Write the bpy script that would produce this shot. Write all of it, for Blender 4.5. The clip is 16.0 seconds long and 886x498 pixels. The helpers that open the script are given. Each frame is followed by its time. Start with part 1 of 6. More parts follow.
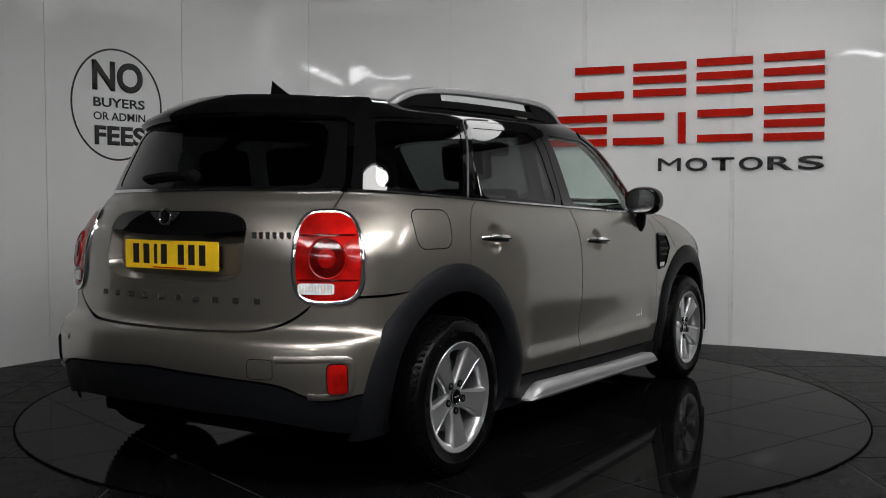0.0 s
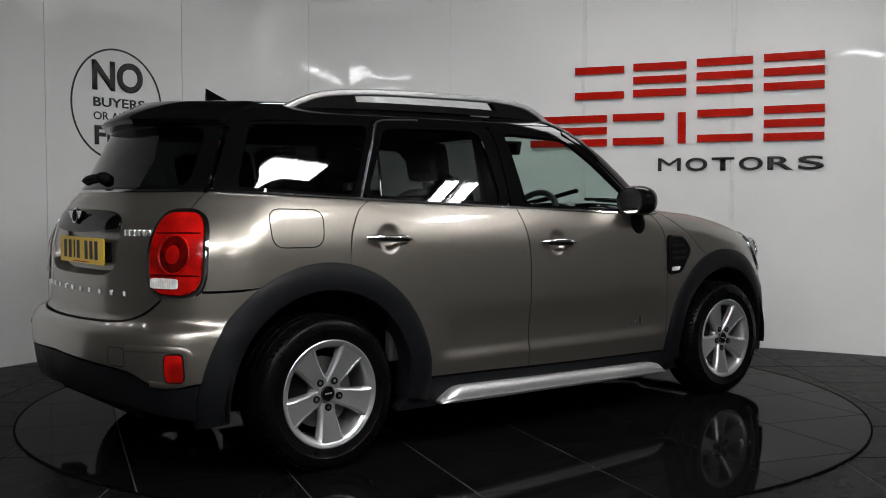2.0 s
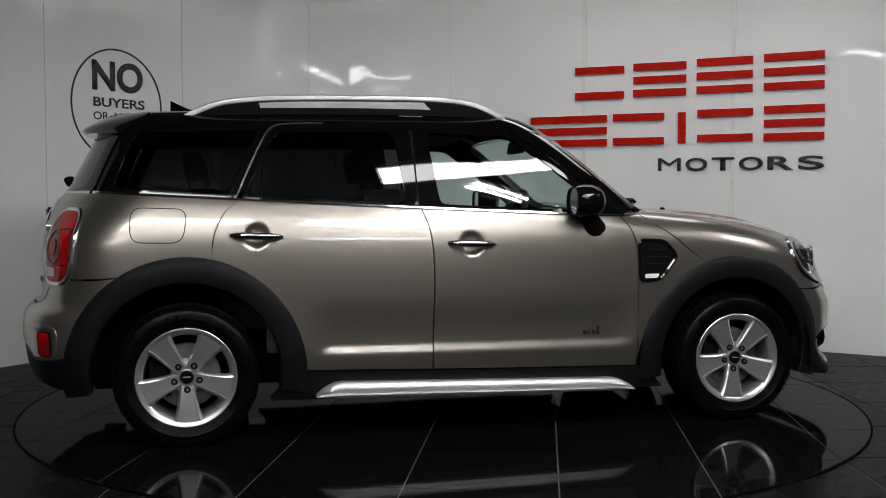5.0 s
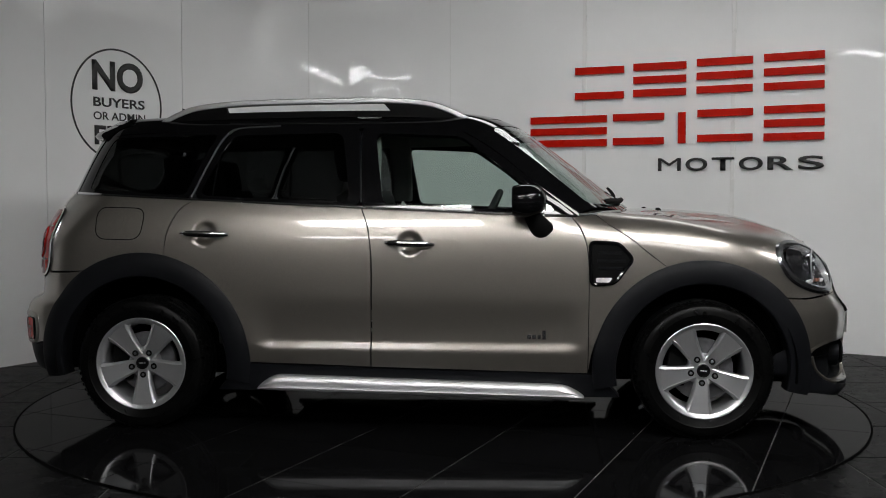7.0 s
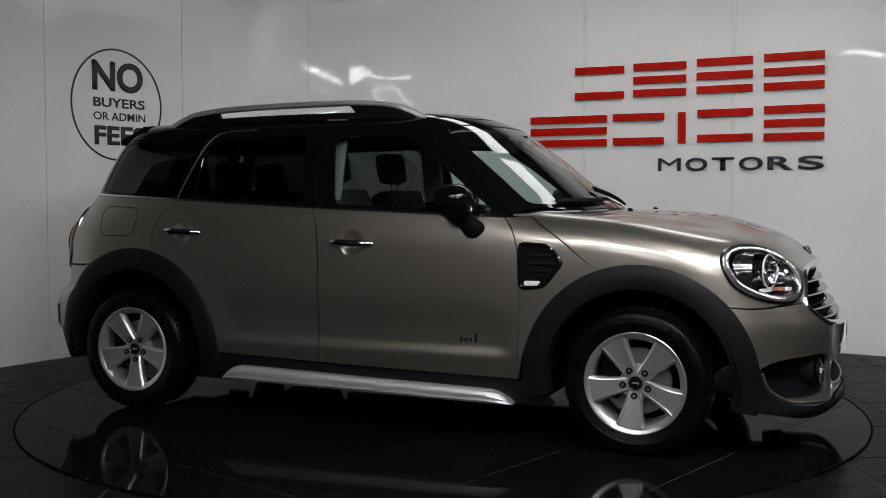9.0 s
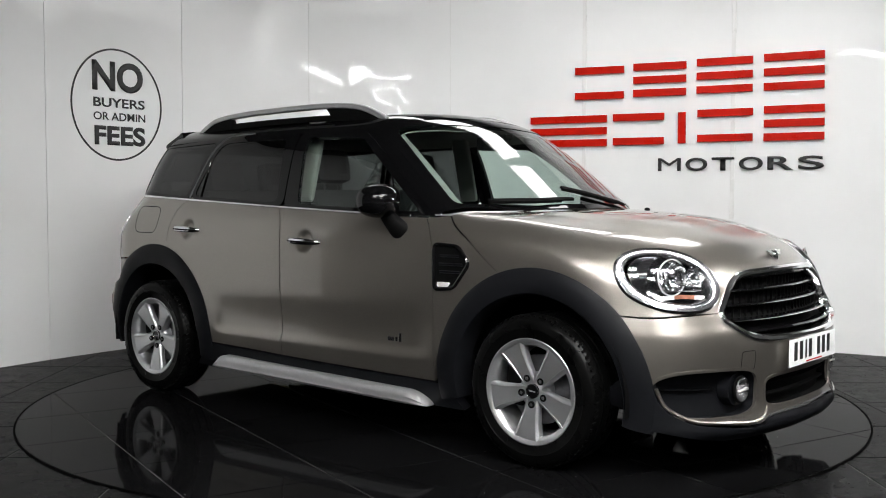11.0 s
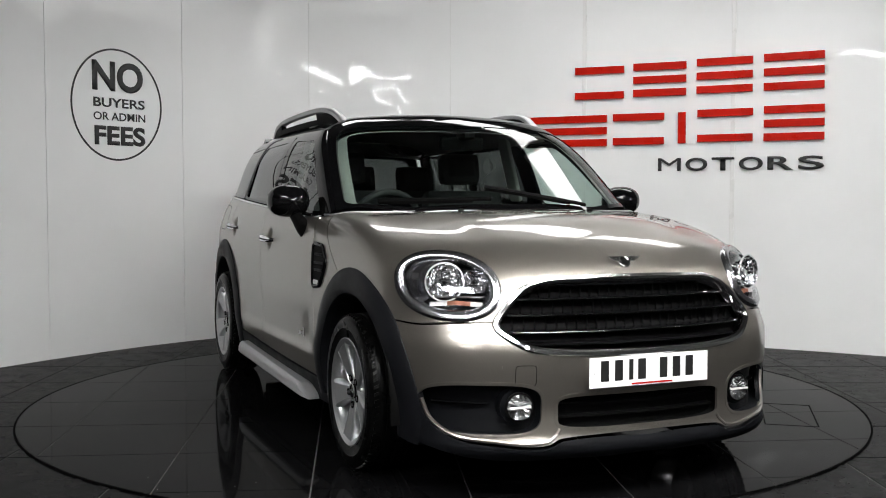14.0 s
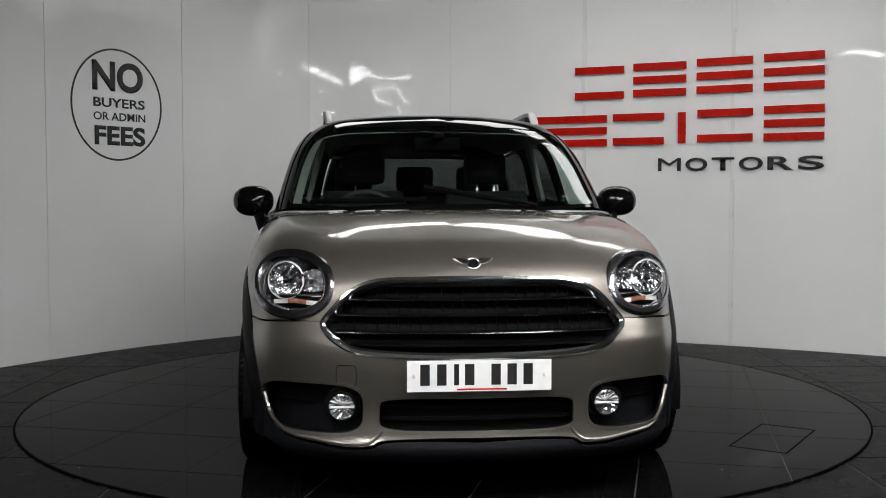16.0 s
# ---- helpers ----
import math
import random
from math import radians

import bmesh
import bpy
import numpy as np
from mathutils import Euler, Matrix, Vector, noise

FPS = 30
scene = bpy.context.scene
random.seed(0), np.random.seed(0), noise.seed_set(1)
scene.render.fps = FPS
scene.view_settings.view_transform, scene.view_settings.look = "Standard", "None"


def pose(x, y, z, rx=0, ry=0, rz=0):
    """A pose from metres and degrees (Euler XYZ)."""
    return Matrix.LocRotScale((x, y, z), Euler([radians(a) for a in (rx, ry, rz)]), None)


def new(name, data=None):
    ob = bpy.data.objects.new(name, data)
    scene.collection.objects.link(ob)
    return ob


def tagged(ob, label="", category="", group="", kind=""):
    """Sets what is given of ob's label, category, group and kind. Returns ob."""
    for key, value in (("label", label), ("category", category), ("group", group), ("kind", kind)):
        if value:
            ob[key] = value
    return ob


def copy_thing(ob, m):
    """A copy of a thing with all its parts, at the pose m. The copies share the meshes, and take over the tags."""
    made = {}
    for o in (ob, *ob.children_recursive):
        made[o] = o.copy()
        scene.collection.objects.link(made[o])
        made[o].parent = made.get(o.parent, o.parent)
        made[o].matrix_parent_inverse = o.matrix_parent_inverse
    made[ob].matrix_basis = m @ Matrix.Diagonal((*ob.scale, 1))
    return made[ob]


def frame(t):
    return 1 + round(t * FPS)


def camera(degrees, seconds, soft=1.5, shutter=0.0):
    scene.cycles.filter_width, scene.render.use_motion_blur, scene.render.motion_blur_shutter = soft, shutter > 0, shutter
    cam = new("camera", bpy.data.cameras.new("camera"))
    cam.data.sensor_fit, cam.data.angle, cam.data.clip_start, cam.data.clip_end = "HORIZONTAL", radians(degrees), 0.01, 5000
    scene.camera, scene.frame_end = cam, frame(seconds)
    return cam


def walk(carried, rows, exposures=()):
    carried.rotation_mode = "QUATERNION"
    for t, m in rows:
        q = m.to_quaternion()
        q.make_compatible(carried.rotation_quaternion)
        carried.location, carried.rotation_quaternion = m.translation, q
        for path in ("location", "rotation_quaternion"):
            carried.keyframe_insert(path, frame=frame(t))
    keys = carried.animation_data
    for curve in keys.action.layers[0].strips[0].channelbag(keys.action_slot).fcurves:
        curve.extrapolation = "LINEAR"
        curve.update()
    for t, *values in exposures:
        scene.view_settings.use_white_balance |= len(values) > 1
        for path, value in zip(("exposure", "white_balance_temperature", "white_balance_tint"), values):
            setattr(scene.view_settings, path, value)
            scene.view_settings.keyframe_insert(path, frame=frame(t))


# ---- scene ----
cam = camera(47.2, 16.0, soft=1.0)
EYE = (0.0, -5.716, 1.105)
AIM = pose(*EYE, 90 - 2.75, 0, 0)
EXPOSURES = [(0.0, 0.39), (0.6, 0.41), (1.0, 0.61), (2.0, 0.59), (3.2, 0.47), (9.0, 0.47), (10.2, 0.97), (11.5, 1.55), (12.5, 1.55), (13.0, 1.45), (14.0, 1.27), (14.6, 0.74), (16.0, 0.67)]
walk(cam, [(0.0, AIM), (16.0, AIM)], EXPOSURES)

# ---- world and lights: a closed showroom lit by its ceiling lamps, plus added wall fill ----
world = bpy.data.worlds.new("world")
world.use_nodes = True
world.node_tree.nodes["Background"].inputs[0].default_value = (0.05, 0.05, 0.055, 1)
world.node_tree.nodes["Background"].inputs[1].default_value = 0.4
scene.world = world
SOFT_POWER = 22.0
TUBE_POWER = 70.0
PANEL_POWER = 17.0
WALL_FILL_POWER = 2.9
DAYLIGHT = 3.8


# ---- materials ----
def material(name, color, rough=0.5, metal=0.0, spec=0.5, coat=0.0, grain=0.0, grain_scale=40.0, bump=0.0,
             bump_scale=200.0, wear=0.0, wear_scale=3.0, flake=0.0, vary=0.0, emit=0.0, coat_rough=0.03, ripple=0.0, ripple_scale=4.0):
    m = bpy.data.materials.new(name)
    m.use_nodes = True
    nt = m.node_tree
    b = nt.nodes["Principled BSDF"]
    b.inputs["Base Color"].default_value = (*color, 1)
    b.inputs["Roughness"].default_value = rough
    b.inputs["Metallic"].default_value = metal
    b.inputs["Specular IOR Level"].default_value = spec
    b.inputs["Coat Weight"].default_value = coat
    b.inputs["Coat Roughness"].default_value = coat_rough
    if emit:
        b.inputs["Emission Color"].default_value = (*color, 1)
        b.inputs["Emission Strength"].default_value = emit
    tc = nt.nodes.new("ShaderNodeTexCoord")

    def noise_tex(scale, detail=4.0):
        n = nt.nodes.new("ShaderNodeTexNoise")
        n.inputs["Scale"].default_value = scale
        n.inputs["Detail"].default_value = detail
        nt.links.new(tc.outputs["Object"], n.inputs["Vector"])
        return n

    def scaled(src, lo, hi):
        r = nt.nodes.new("ShaderNodeMapRange")
        r.inputs["From Min"].default_value = 0.3
        r.inputs["From Max"].default_value = 0.7
        r.inputs["To Min"].default_value = lo
        r.inputs["To Max"].default_value = hi
        nt.links.new(src, r.inputs["Value"])
        return r.outputs[0]

    value = None
    if grain:
        value = scaled(noise_tex(grain_scale).outputs["Fac"], 1 - grain, 1 + grain)
    if flake:
        v = nt.nodes.new("ShaderNodeTexVoronoi")
        v.inputs["Scale"].default_value = 900.0
        nt.links.new(tc.outputs["Object"], v.inputs["Vector"])
        sep = nt.nodes.new("ShaderNodeSeparateColor")
        nt.links.new(v.outputs["Color"], sep.inputs[0])
        r = nt.nodes.new("ShaderNodeMapRange")
        r.inputs["To Min"].default_value = 1 - flake
        r.inputs["To Max"].default_value = 1 + flake
        nt.links.new(sep.outputs[0], r.inputs["Value"])
        value = r.outputs[0]
    if wear:
        w = scaled(noise_tex(wear_scale, 6.0).outputs["Fac"], 1 - wear, 1 + wear)
        if value is None:
            value = w
        else:
            mul = nt.nodes.new("ShaderNodeMath")
            mul.operation = "MULTIPLY"
            nt.links.new(value, mul.inputs[0])
            nt.links.new(w, mul.inputs[1])
            value = mul.outputs[0]
        rr = scaled(noise_tex(wear_scale * 2.3, 5.0).outputs["Fac"], rough * 0.8, min(1, rough * 1.25))
        nt.links.new(rr, b.inputs["Roughness"])
    if vary:
        oi = nt.nodes.new("ShaderNodeObjectInfo")
        r = nt.nodes.new("ShaderNodeMapRange")
        r.inputs["To Min"].default_value = 1 - vary
        r.inputs["To Max"].default_value = 1 + vary
        nt.links.new(oi.outputs["Random"], r.inputs["Value"])
        if value is None:
            value = r.outputs[0]
        else:
            mul = nt.nodes.new("ShaderNodeMath")
            mul.operation = "MULTIPLY"
            nt.links.new(value, mul.inputs[0])
            nt.links.new(r.outputs[0], mul.inputs[1])
            value = mul.outputs[0]
    if value is not None:
        mix = nt.nodes.new("ShaderNodeVectorMath")
        mix.operation = "SCALE"
        mix.inputs[0].default_value = color
        nt.links.new(value, mix.inputs["Scale"])
        nt.links.new(mix.outputs[0], b.inputs["Base Color"])
    if bump:
        bp = nt.nodes.new("ShaderNodeBump")
        bp.inputs["Strength"].default_value = bump
        bp.inputs["Distance"].default_value = 0.002
        nt.links.new(noise_tex(bump_scale).outputs["Fac"], bp.inputs["Height"])
        nt.links.new(bp.outputs[0], b.inputs["Normal"])
    if ripple:
        rp = nt.nodes.new("ShaderNodeBump")
        rp.inputs["Strength"].default_value = 1.0
        rp.inputs["Distance"].default_value = ripple
        nt.links.new(noise_tex(ripple_scale, 1.2).outputs["Fac"], rp.inputs["Height"])
        nt.links.new(rp.outputs[0], b.inputs["Coat Normal"])
    return m


def glass(name, tint, gloss=1.0, rough=0.0):
    """Thin pane: tinted see-through with a mirror film by Fresnel."""
    m = bpy.data.materials.new(name)
    m.use_nodes = True
    nt = m.node_tree
    nt.nodes.remove(nt.nodes["Principled BSDF"])
    out = nt.nodes["Material Output"]
    tr = nt.nodes.new("ShaderNodeBsdfTransparent")
    tr.inputs[0].default_value = (*tint, 1)
    gl = nt.nodes.new("ShaderNodeBsdfGlossy")
    gl.inputs["Roughness"].default_value = rough
    gl.inputs[0].default_value = (gloss, gloss, gloss, 1)
    lw = nt.nodes.new("ShaderNodeLayerWeight")
    lw.inputs[0].default_value = 0.5
    pw = nt.nodes.new("ShaderNodeMath")
    pw.operation = "POWER"
    pw.inputs[1].default_value = 5.0
    fr = nt.nodes.new("ShaderNodeMath")
    fr.operation = "MULTIPLY_ADD"
    fr.inputs[1].default_value, fr.inputs[2].default_value = 0.92, 0.06
    nt.links.new(lw.outputs["Facing"], pw.inputs[0])
    nt.links.new(pw.outputs[0], fr.inputs[0])
    mix = nt.nodes.new("ShaderNodeMixShader")
    nt.links.new(fr.outputs[0], mix.inputs[0])
    nt.links.new(tr.outputs[0], mix.inputs[1])
    nt.links.new(gl.outputs[0], mix.inputs[2])
    nt.links.new(mix.outputs[0], out.inputs[0])
    return m


M_WALL = material("white_gloss_panel", (0.80, 0.803, 0.803), rough=0.5, wear=0.03, wear_scale=1.3, bump=0.25, bump_scale=3.0, spec=0.3, coat=0.4, coat_rough=0.02, ripple=0.014, ripple_scale=1.9)
M_STRIP = material("white_joint_strip", (0.74, 0.74, 0.73), rough=0.3, wear=0.03)
M_TILE = material("black_polished_tile", (0.0030, 0.0030, 0.0032), rough=0.05, wear=0.25, wear_scale=5.0, grain=0.2, vary=0.15, spec=0.010)
M_TILE_OUT = material("black_matt_tile", (0.0042, 0.0042, 0.0044), rough=0.25, wear=0.35, wear_scale=4.0, grain=0.25, vary=0.2, spec=0.009)
M_GROUT = material("grey_grout", (0.045, 0.045, 0.044), rough=0.8, grain=0.3)
M_RIMBLACK = material("black_rubber_seal", (0.0012, 0.0012, 0.0012), rough=0.8, spec=0.01, grain=0.2)
M_RED = material("red_acrylic", (0.44, 0.010, 0.004), rough=0.3, spec=0.1, wear=0.05)
M_BLACKVINYL = material("black_vinyl", (0.008, 0.008, 0.008), rough=0.4, grain=0.1)
M_CEIL = material("grey_ceiling", (0.05, 0.05, 0.052), rough=0.9, grain=0.1, grain_scale=6)
M_ROOM = material("dark_room_wall", (0.13, 0.13, 0.135), rough=0.8, wear=0.15)
M_PANEL = material("glowing_panel", (1.0, 0.99, 0.97), emit=PANEL_POWER)
M_DAY = material("overcast_daylight", (0.78, 0.9, 1.0), emit=DAYLIGHT)
M_LAMP = material("glowing_diffuser", (1.0, 1.0, 0.99), emit=SOFT_POWER)
M_TUBE = material("glowing_tube", (1.0, 1.0, 0.99), emit=TUBE_POWER)
M_WALL_FILL = material("wall_fill_glow", (1.0, 1.0, 0.99), emit=WALL_FILL_POWER)
M_LAMPBODY = material("white_lamp_body", (0.7, 0.7, 0.7), rough=0.5, grain=0.05)


# ---- mesh helpers ----
def part(name, bm, mat, parent=None, label="", smooth=False):
    me = bpy.data.meshes.new(name)
    bm.normal_update()
    bm.to_mesh(me)
    bm.free()
    if smooth:
        me.shade_smooth()
    ob = new(name, me)
    me.materials.append(mat)
    if parent is not None:
        ob.parent = parent
    if label:
        ob["label"] = label
    return ob


def add_box(bm, x0, x1, y0, y1, z0, z1, bevel=0.0):
    vs = [bm.verts.new((x, y, z)) for x in (x0, x1) for y in (y0, y1) for z in (z0, z1)]
    fs = [bm.faces.new([vs[k] for k in q]) for q in
          ((0, 1, 3, 2), (4, 6, 7, 5), (0, 4, 5, 1), (2, 3, 7, 6), (0, 2, 6, 4), (1, 5, 7, 3))]
    if bevel:
        edges = list({e for f in fs for e in f.edges})
        bmesh.ops.bevel(bm, geom=edges, offset=bevel, segments=2, affect="EDGES", profile=0.6)
    return vs


def spline(points, n):
    """n points evenly spread along a smooth curve through the given ones."""
    p = np.array(points, float)
    if len(p) == 2:
        return p[0] + (p[1] - p[0]) * np.linspace(0, 1, n)[:, None]
    q = np.vstack([2 * p[0] - p[1], p, 2 * p[-1] - p[-2]])
    out = []
    for k in range(1, len(q) - 2):
        u = np.linspace(0, 1, 24, endpoint=False)[:, None]
        a, b, c, d = q[k - 1], q[k], q[k + 1], q[k + 2]
        out.append(0.5 * (2 * b + (c - a) * u + (2 * a - 5 * b + 4 * c - d) * u ** 2 + (3 * b - a - 3 * c + d) * u ** 3))
    return resample(np.vstack(out + [p[-1:]]), n)


def resample(p, n, closed=False):
    p = np.asarray(p, float)
    if closed:
        p = np.vstack([p, p[:1]])
    s = np.r_[0, np.cumsum(np.linalg.norm(np.diff(p, axis=0), axis=1))]
    t = np.linspace(0, s[-1], n + 1)[:-1] if closed else np.linspace(0, s[-1], n)
    return np.stack([np.interp(t, s, p[:, k]) for k in range(p.shape[1])], 1)


# ---- the showroom ----
WALL_LINE = [(-3.9, -0.95), (-3.29, 0.31), (-2.738, 1.315), (-2.034, 2.22), (-1.14, 2.90), (0.06, 2.90), (1.136, 2.46), (2.19, 2.0),
             (3.25, 1.40), (4.2, 0.7)]
WALL_TOP = 3.07


def panel_curve(k, n=25):
    fine = spline(WALL_LINE, 24 * (len(WALL_LINE) - 1) * 4)
    knots = [int(np.argmin(np.hypot(*(fine - np.array(w)).T))) for w in WALL_LINE]
    return resample(fine[knots[k]:knots[k + 1] + 1], n)


def wall_normal(c):
    t = np.gradient(c, axis=0)
    n = np.stack([t[:, 1], -t[:, 0]], 1)
    return n / np.linalg.norm(n, axis=1)[:, None]


def build_wall():
    """Curved wall of tall glossy panels, with narrow joints and cover strips."""
    root = tagged(new("wall_north"), "curved white glossy panelled showroom wall behind the turntable", "wall", kind="structure")
    for k in range(len(WALL_LINE) - 1):
        c = panel_curve(k)
        n = wall_normal(c)
        d = (c[-1] - c[0]) / np.linalg.norm(c[-1] - c[0])
        c[0] += d * 0.003
        c[-1] -= d * 0.003
        bm = bmesh.new()
        rows = []
        for off in (0.0, -0.03):
            q = c + n * off
            rows.append([[bm.verts.new((x, y, z)) for x, y in q] for z in (-0.006, WALL_TOP)])
        for i in range(len(c) - 1):
            bm.faces.new((rows[0][0][i], rows[0][0][i + 1], rows[0][1][i + 1], rows[0][1][i]))
            bm.faces.new((rows[1][0][i + 1], rows[1][0][i], rows[1][1][i], rows[1][1][i + 1]))
            bm.faces.new((rows[0][1][i], rows[0][1][i + 1], rows[1][1][i + 1], rows[1][1][i]))
        for e in (0, -1):
            bm.faces.new((rows[0][0][e], rows[0][1][e], rows[1][1][e], rows[1][0][e]))
        bmesh.ops.recalc_face_normals(bm, faces=bm.faces)
        ob = part("panel", bm, M_WALL, root, smooth=True)
        ob.data.set_sharp_from_angle(angle=radians(30))
    for k in range(1, len(WALL_LINE) - 1):
        c = panel_curve(k)
        n = wall_normal(c)[0]
        t = np.array([-n[1], n[0]])
        wide, proud = (0.016, 0.007) if k in (6, 7) else (0.006, -0.007)
        bm = bmesh.new()
        vs = []
        for z in (-0.006, WALL_TOP):
            vs.append([bm.verts.new((*(c[0] + t * a + n * b), z)) for a, b in
                       ((-wide, -0.02), (-wide, proud - 0.002), (-wide * 0.7, proud), (wide * 0.7, proud), (wide, proud - 0.002), (wide, -0.02))])
        for i in range(5):
            bm.faces.new((vs[0][i], vs[0][i + 1], vs[1][i + 1], vs[1][i]))
        bmesh.ops.recalc_face_normals(bm, faces=bm.faces)
        part("joint_strip", bm, M_STRIP, root)


FINE = spline(WALL_LINE, 2400)
FINE_S = np.r_[0, np.cumsum(np.hypot(*np.diff(FINE, axis=0).T))]
FINE_N = wall_normal(FINE)
FINE_0 = FINE_S[int(np.argmin(np.hypot(*(FINE - np.array(WALL_LINE[5])).T)))]


def wall_point(u, z, off):
    """A place on the wall: u metres along it from the joint at its middle."""
    x = [np.interp(u + FINE_0, FINE_S, FINE[:, k]) + off * np.interp(u + FINE_0, FINE_S, FINE_N[:, k]) for k in (0, 1)]
    return (*x, z)


def build_room():
    bm = bmesh.new()
    add_box(bm, -9, 9, -12, 6, -0.30, -0.29)
    tagged(part("subfloor", bm, M_GROUT), "dark grout bed under the floor tiles", "floor", kind="structure")
    for name, b in (("wall_south", (-9, 9, -12.2, -12)), ("wall_west", (-9.2, -9, -12, 6)), ("wall_east", (9, 9.2, -12, 6)), ("wall_back", (-9, 9, 6, 6.2))):
        bm = bmesh.new()
        add_box(bm, *b, -0.3, 3.08)
        tagged(part(name, bm, M_ROOM), "plain dark painted showroom wall", "wall", kind="structure")
    bm = bmesh.new()
    add_box(bm, -9.2, 9.2, -12.2, 6.2, 3.08, 3.2)
    tagged(part("ceiling", bm, M_CEIL), "dark grey showroom ceiling", "ceiling", kind="structure")


def build_soft_lamp(length, width, label, group, glow):
    root = tagged(new("ceiling_light"), label, "ceiling light", group=group)
    h, w = length / 2, width / 2
    bm = bmesh.new()
    add_box(bm, -h, h, -w, w, 0.03, 0.085, 0.01)
    part("housing", bm, M_LAMPBODY, root)
    bm = bmesh.new()
    add_box(bm, 0.02 - h, h - 0.02, 0.02 - w, w - 0.02, 0.0, 0.03, 0.01)
    part("diffuser", bm, glow, root, "glowing white diffuser")
    return root


def build_twin():
    """Short lamp with two bare tubes side by side."""
    root = tagged(new("ceiling_light"), "short white twin-tube lamp under the ceiling", "ceiling light", group="twin-tube lamps")
    bm = bmesh.new()
    add_box(bm, -0.42, 0.42, -0.09, 0.09, 0.04, 0.09, 0.01)
    part("housing", bm, M_LAMPBODY, root)
    for y in (-0.05, 0.05):
        bm = bmesh.new()
        bmesh.ops.create_cone(bm, cap_ends=True, segments=12, radius1=0.018, radius2=0.018, depth=0.8, matrix=pose(0, y, 0.02, 0, 90, 0))
        part("tube", bm, M_TUBE, root, "glowing white tube")
    return root


def build_light_panel():
    root = tagged(new("light_panel"), "long white rectangular light panel under the ceiling", "ceiling light")
    root.matrix_basis = pose(1.53, -2.94, 2.99, 0, 0, 27)
    for b, name in (((-0.98, 0.98, -0.2, 0.2, 0.03, 0.085), "housing"), ((-0.95, 0.95, -0.17, 0.17, 0.004, 0.028), "diffuser")):
        bm = bmesh.new()
        add_box(bm, *b, 0.008)
        part(name, bm, M_PANEL if name == "diffuser" else M_LAMPBODY, root, "glowing white diffuser" if name == "diffuser" else "")


def build_shopfront():
    """Tall glazed opening in the far side wall, with overcast daylight outside."""
    root = tagged(new("window_1"), "tall glazed shopfront with dark frame and daylight outside", "window", kind="structure")
    for y in (-8.0, -6.4, -4.8, -3.2):
        bm = bmesh.new()
        add_box(bm, -9.06, -8.96, y - 0.05, y + 0.05, 0.25, 2.65, 0.01)
        part("window_frame", bm, M_RIMBLACK, root)
    for z in (0.22, 2.65):
        bm = bmesh.new()
        add_box(bm, -9.06, -8.96, -8.05, -3.15, z, z + 0.06, 0.01)
        part("window_frame", bm, M_RIMBLACK, root)
    for y in (-7.2, -5.6, -4.0):
        bm = bmesh.new()
        add_box(bm, -9.015, -9.005, y - 0.75, y + 0.75, 0.28, 2.65)
        part("pane", bm, M_DAY, root, "bright pane with overcast sky outside")


build_room()
build_wall()
build_shopfront()
build_light_panel()
SOFT_LAMPS = [(x, -4.4, 0) for x in (-1.15, 1.15)] + [(x, -7.6, 0) for x in (-2.2, 2.0)]
# unseen fill panels, added only to brighten the upper part of the curved wall
WALL_FILLS = [(-0.55, 1.6, 8), (0.75, 1.3, -20), (1.95, 0.75, -26)]
TWINS = [(4.02, -1.86, -42), (4.27, -1.70, -42), (1.90, -3.50, -19)]
for make, rows in ((lambda: build_soft_lamp(1.8, 0.54, "broad white fluorescent lamp under the ceiling", "ceiling lamps", M_LAMP), SOFT_LAMPS),
                   (lambda: build_soft_lamp(1.25, 0.6, "added dim fill panel that brightens the top of the panelled wall", "wall-washing lamps", M_WALL_FILL), WALL_FILLS), (build_twin, TWINS)):
    first = make()
    for k, (x, y, a) in enumerate(rows):
        if k == 0:
            first.matrix_basis = pose(x, y, 2.985, 0, 0, a)
        else:
            copy_thing(first, pose(x, y, 2.985, 0, 0, a))


# ---- floor tiles and turntable ----
TILE, GAP, DISC = 0.6, 0.006, 2.243


def square_tile():
    h, d = TILE / 2 - GAP / 2, 0.02
    bm = bmesh.new()
    add_box(bm, -h, h, -h, h, -d, 0, 0.0)
    top = [e for e in bm.edges if all(v.co.z > -0.001 for v in e.verts)]
    bmesh.ops.bevel(bm, geom=top, offset=0.002, segments=1, affect="EDGES")
    me = bpy.data.meshes.new("tile")
    bm.to_mesh(me)
    bm.free()
    return me


def build_floor():
    root = tagged(new("floor"), "dark tiled showroom floor round the turntable", "floor", kind="structure")
    bm = bmesh.new()
    add_box(bm, -9, 9, -12, 6, -0.29, -0.0085)
    part("grout_bed", bm, M_GROUT, root)
    me = square_tile()
    me.materials.append(M_TILE_OUT)
    for i in range(-9, 9):
        for j in range(-10, 6):
            x, y = (i + 0.35) * TILE, (j + 0.2) * TILE
            if math.hypot(x, y) < DISC - 0.45:
                continue
            ob = new("tile", me)
            ob.parent = root
            ob.matrix_basis = pose(x, y, -0.006)


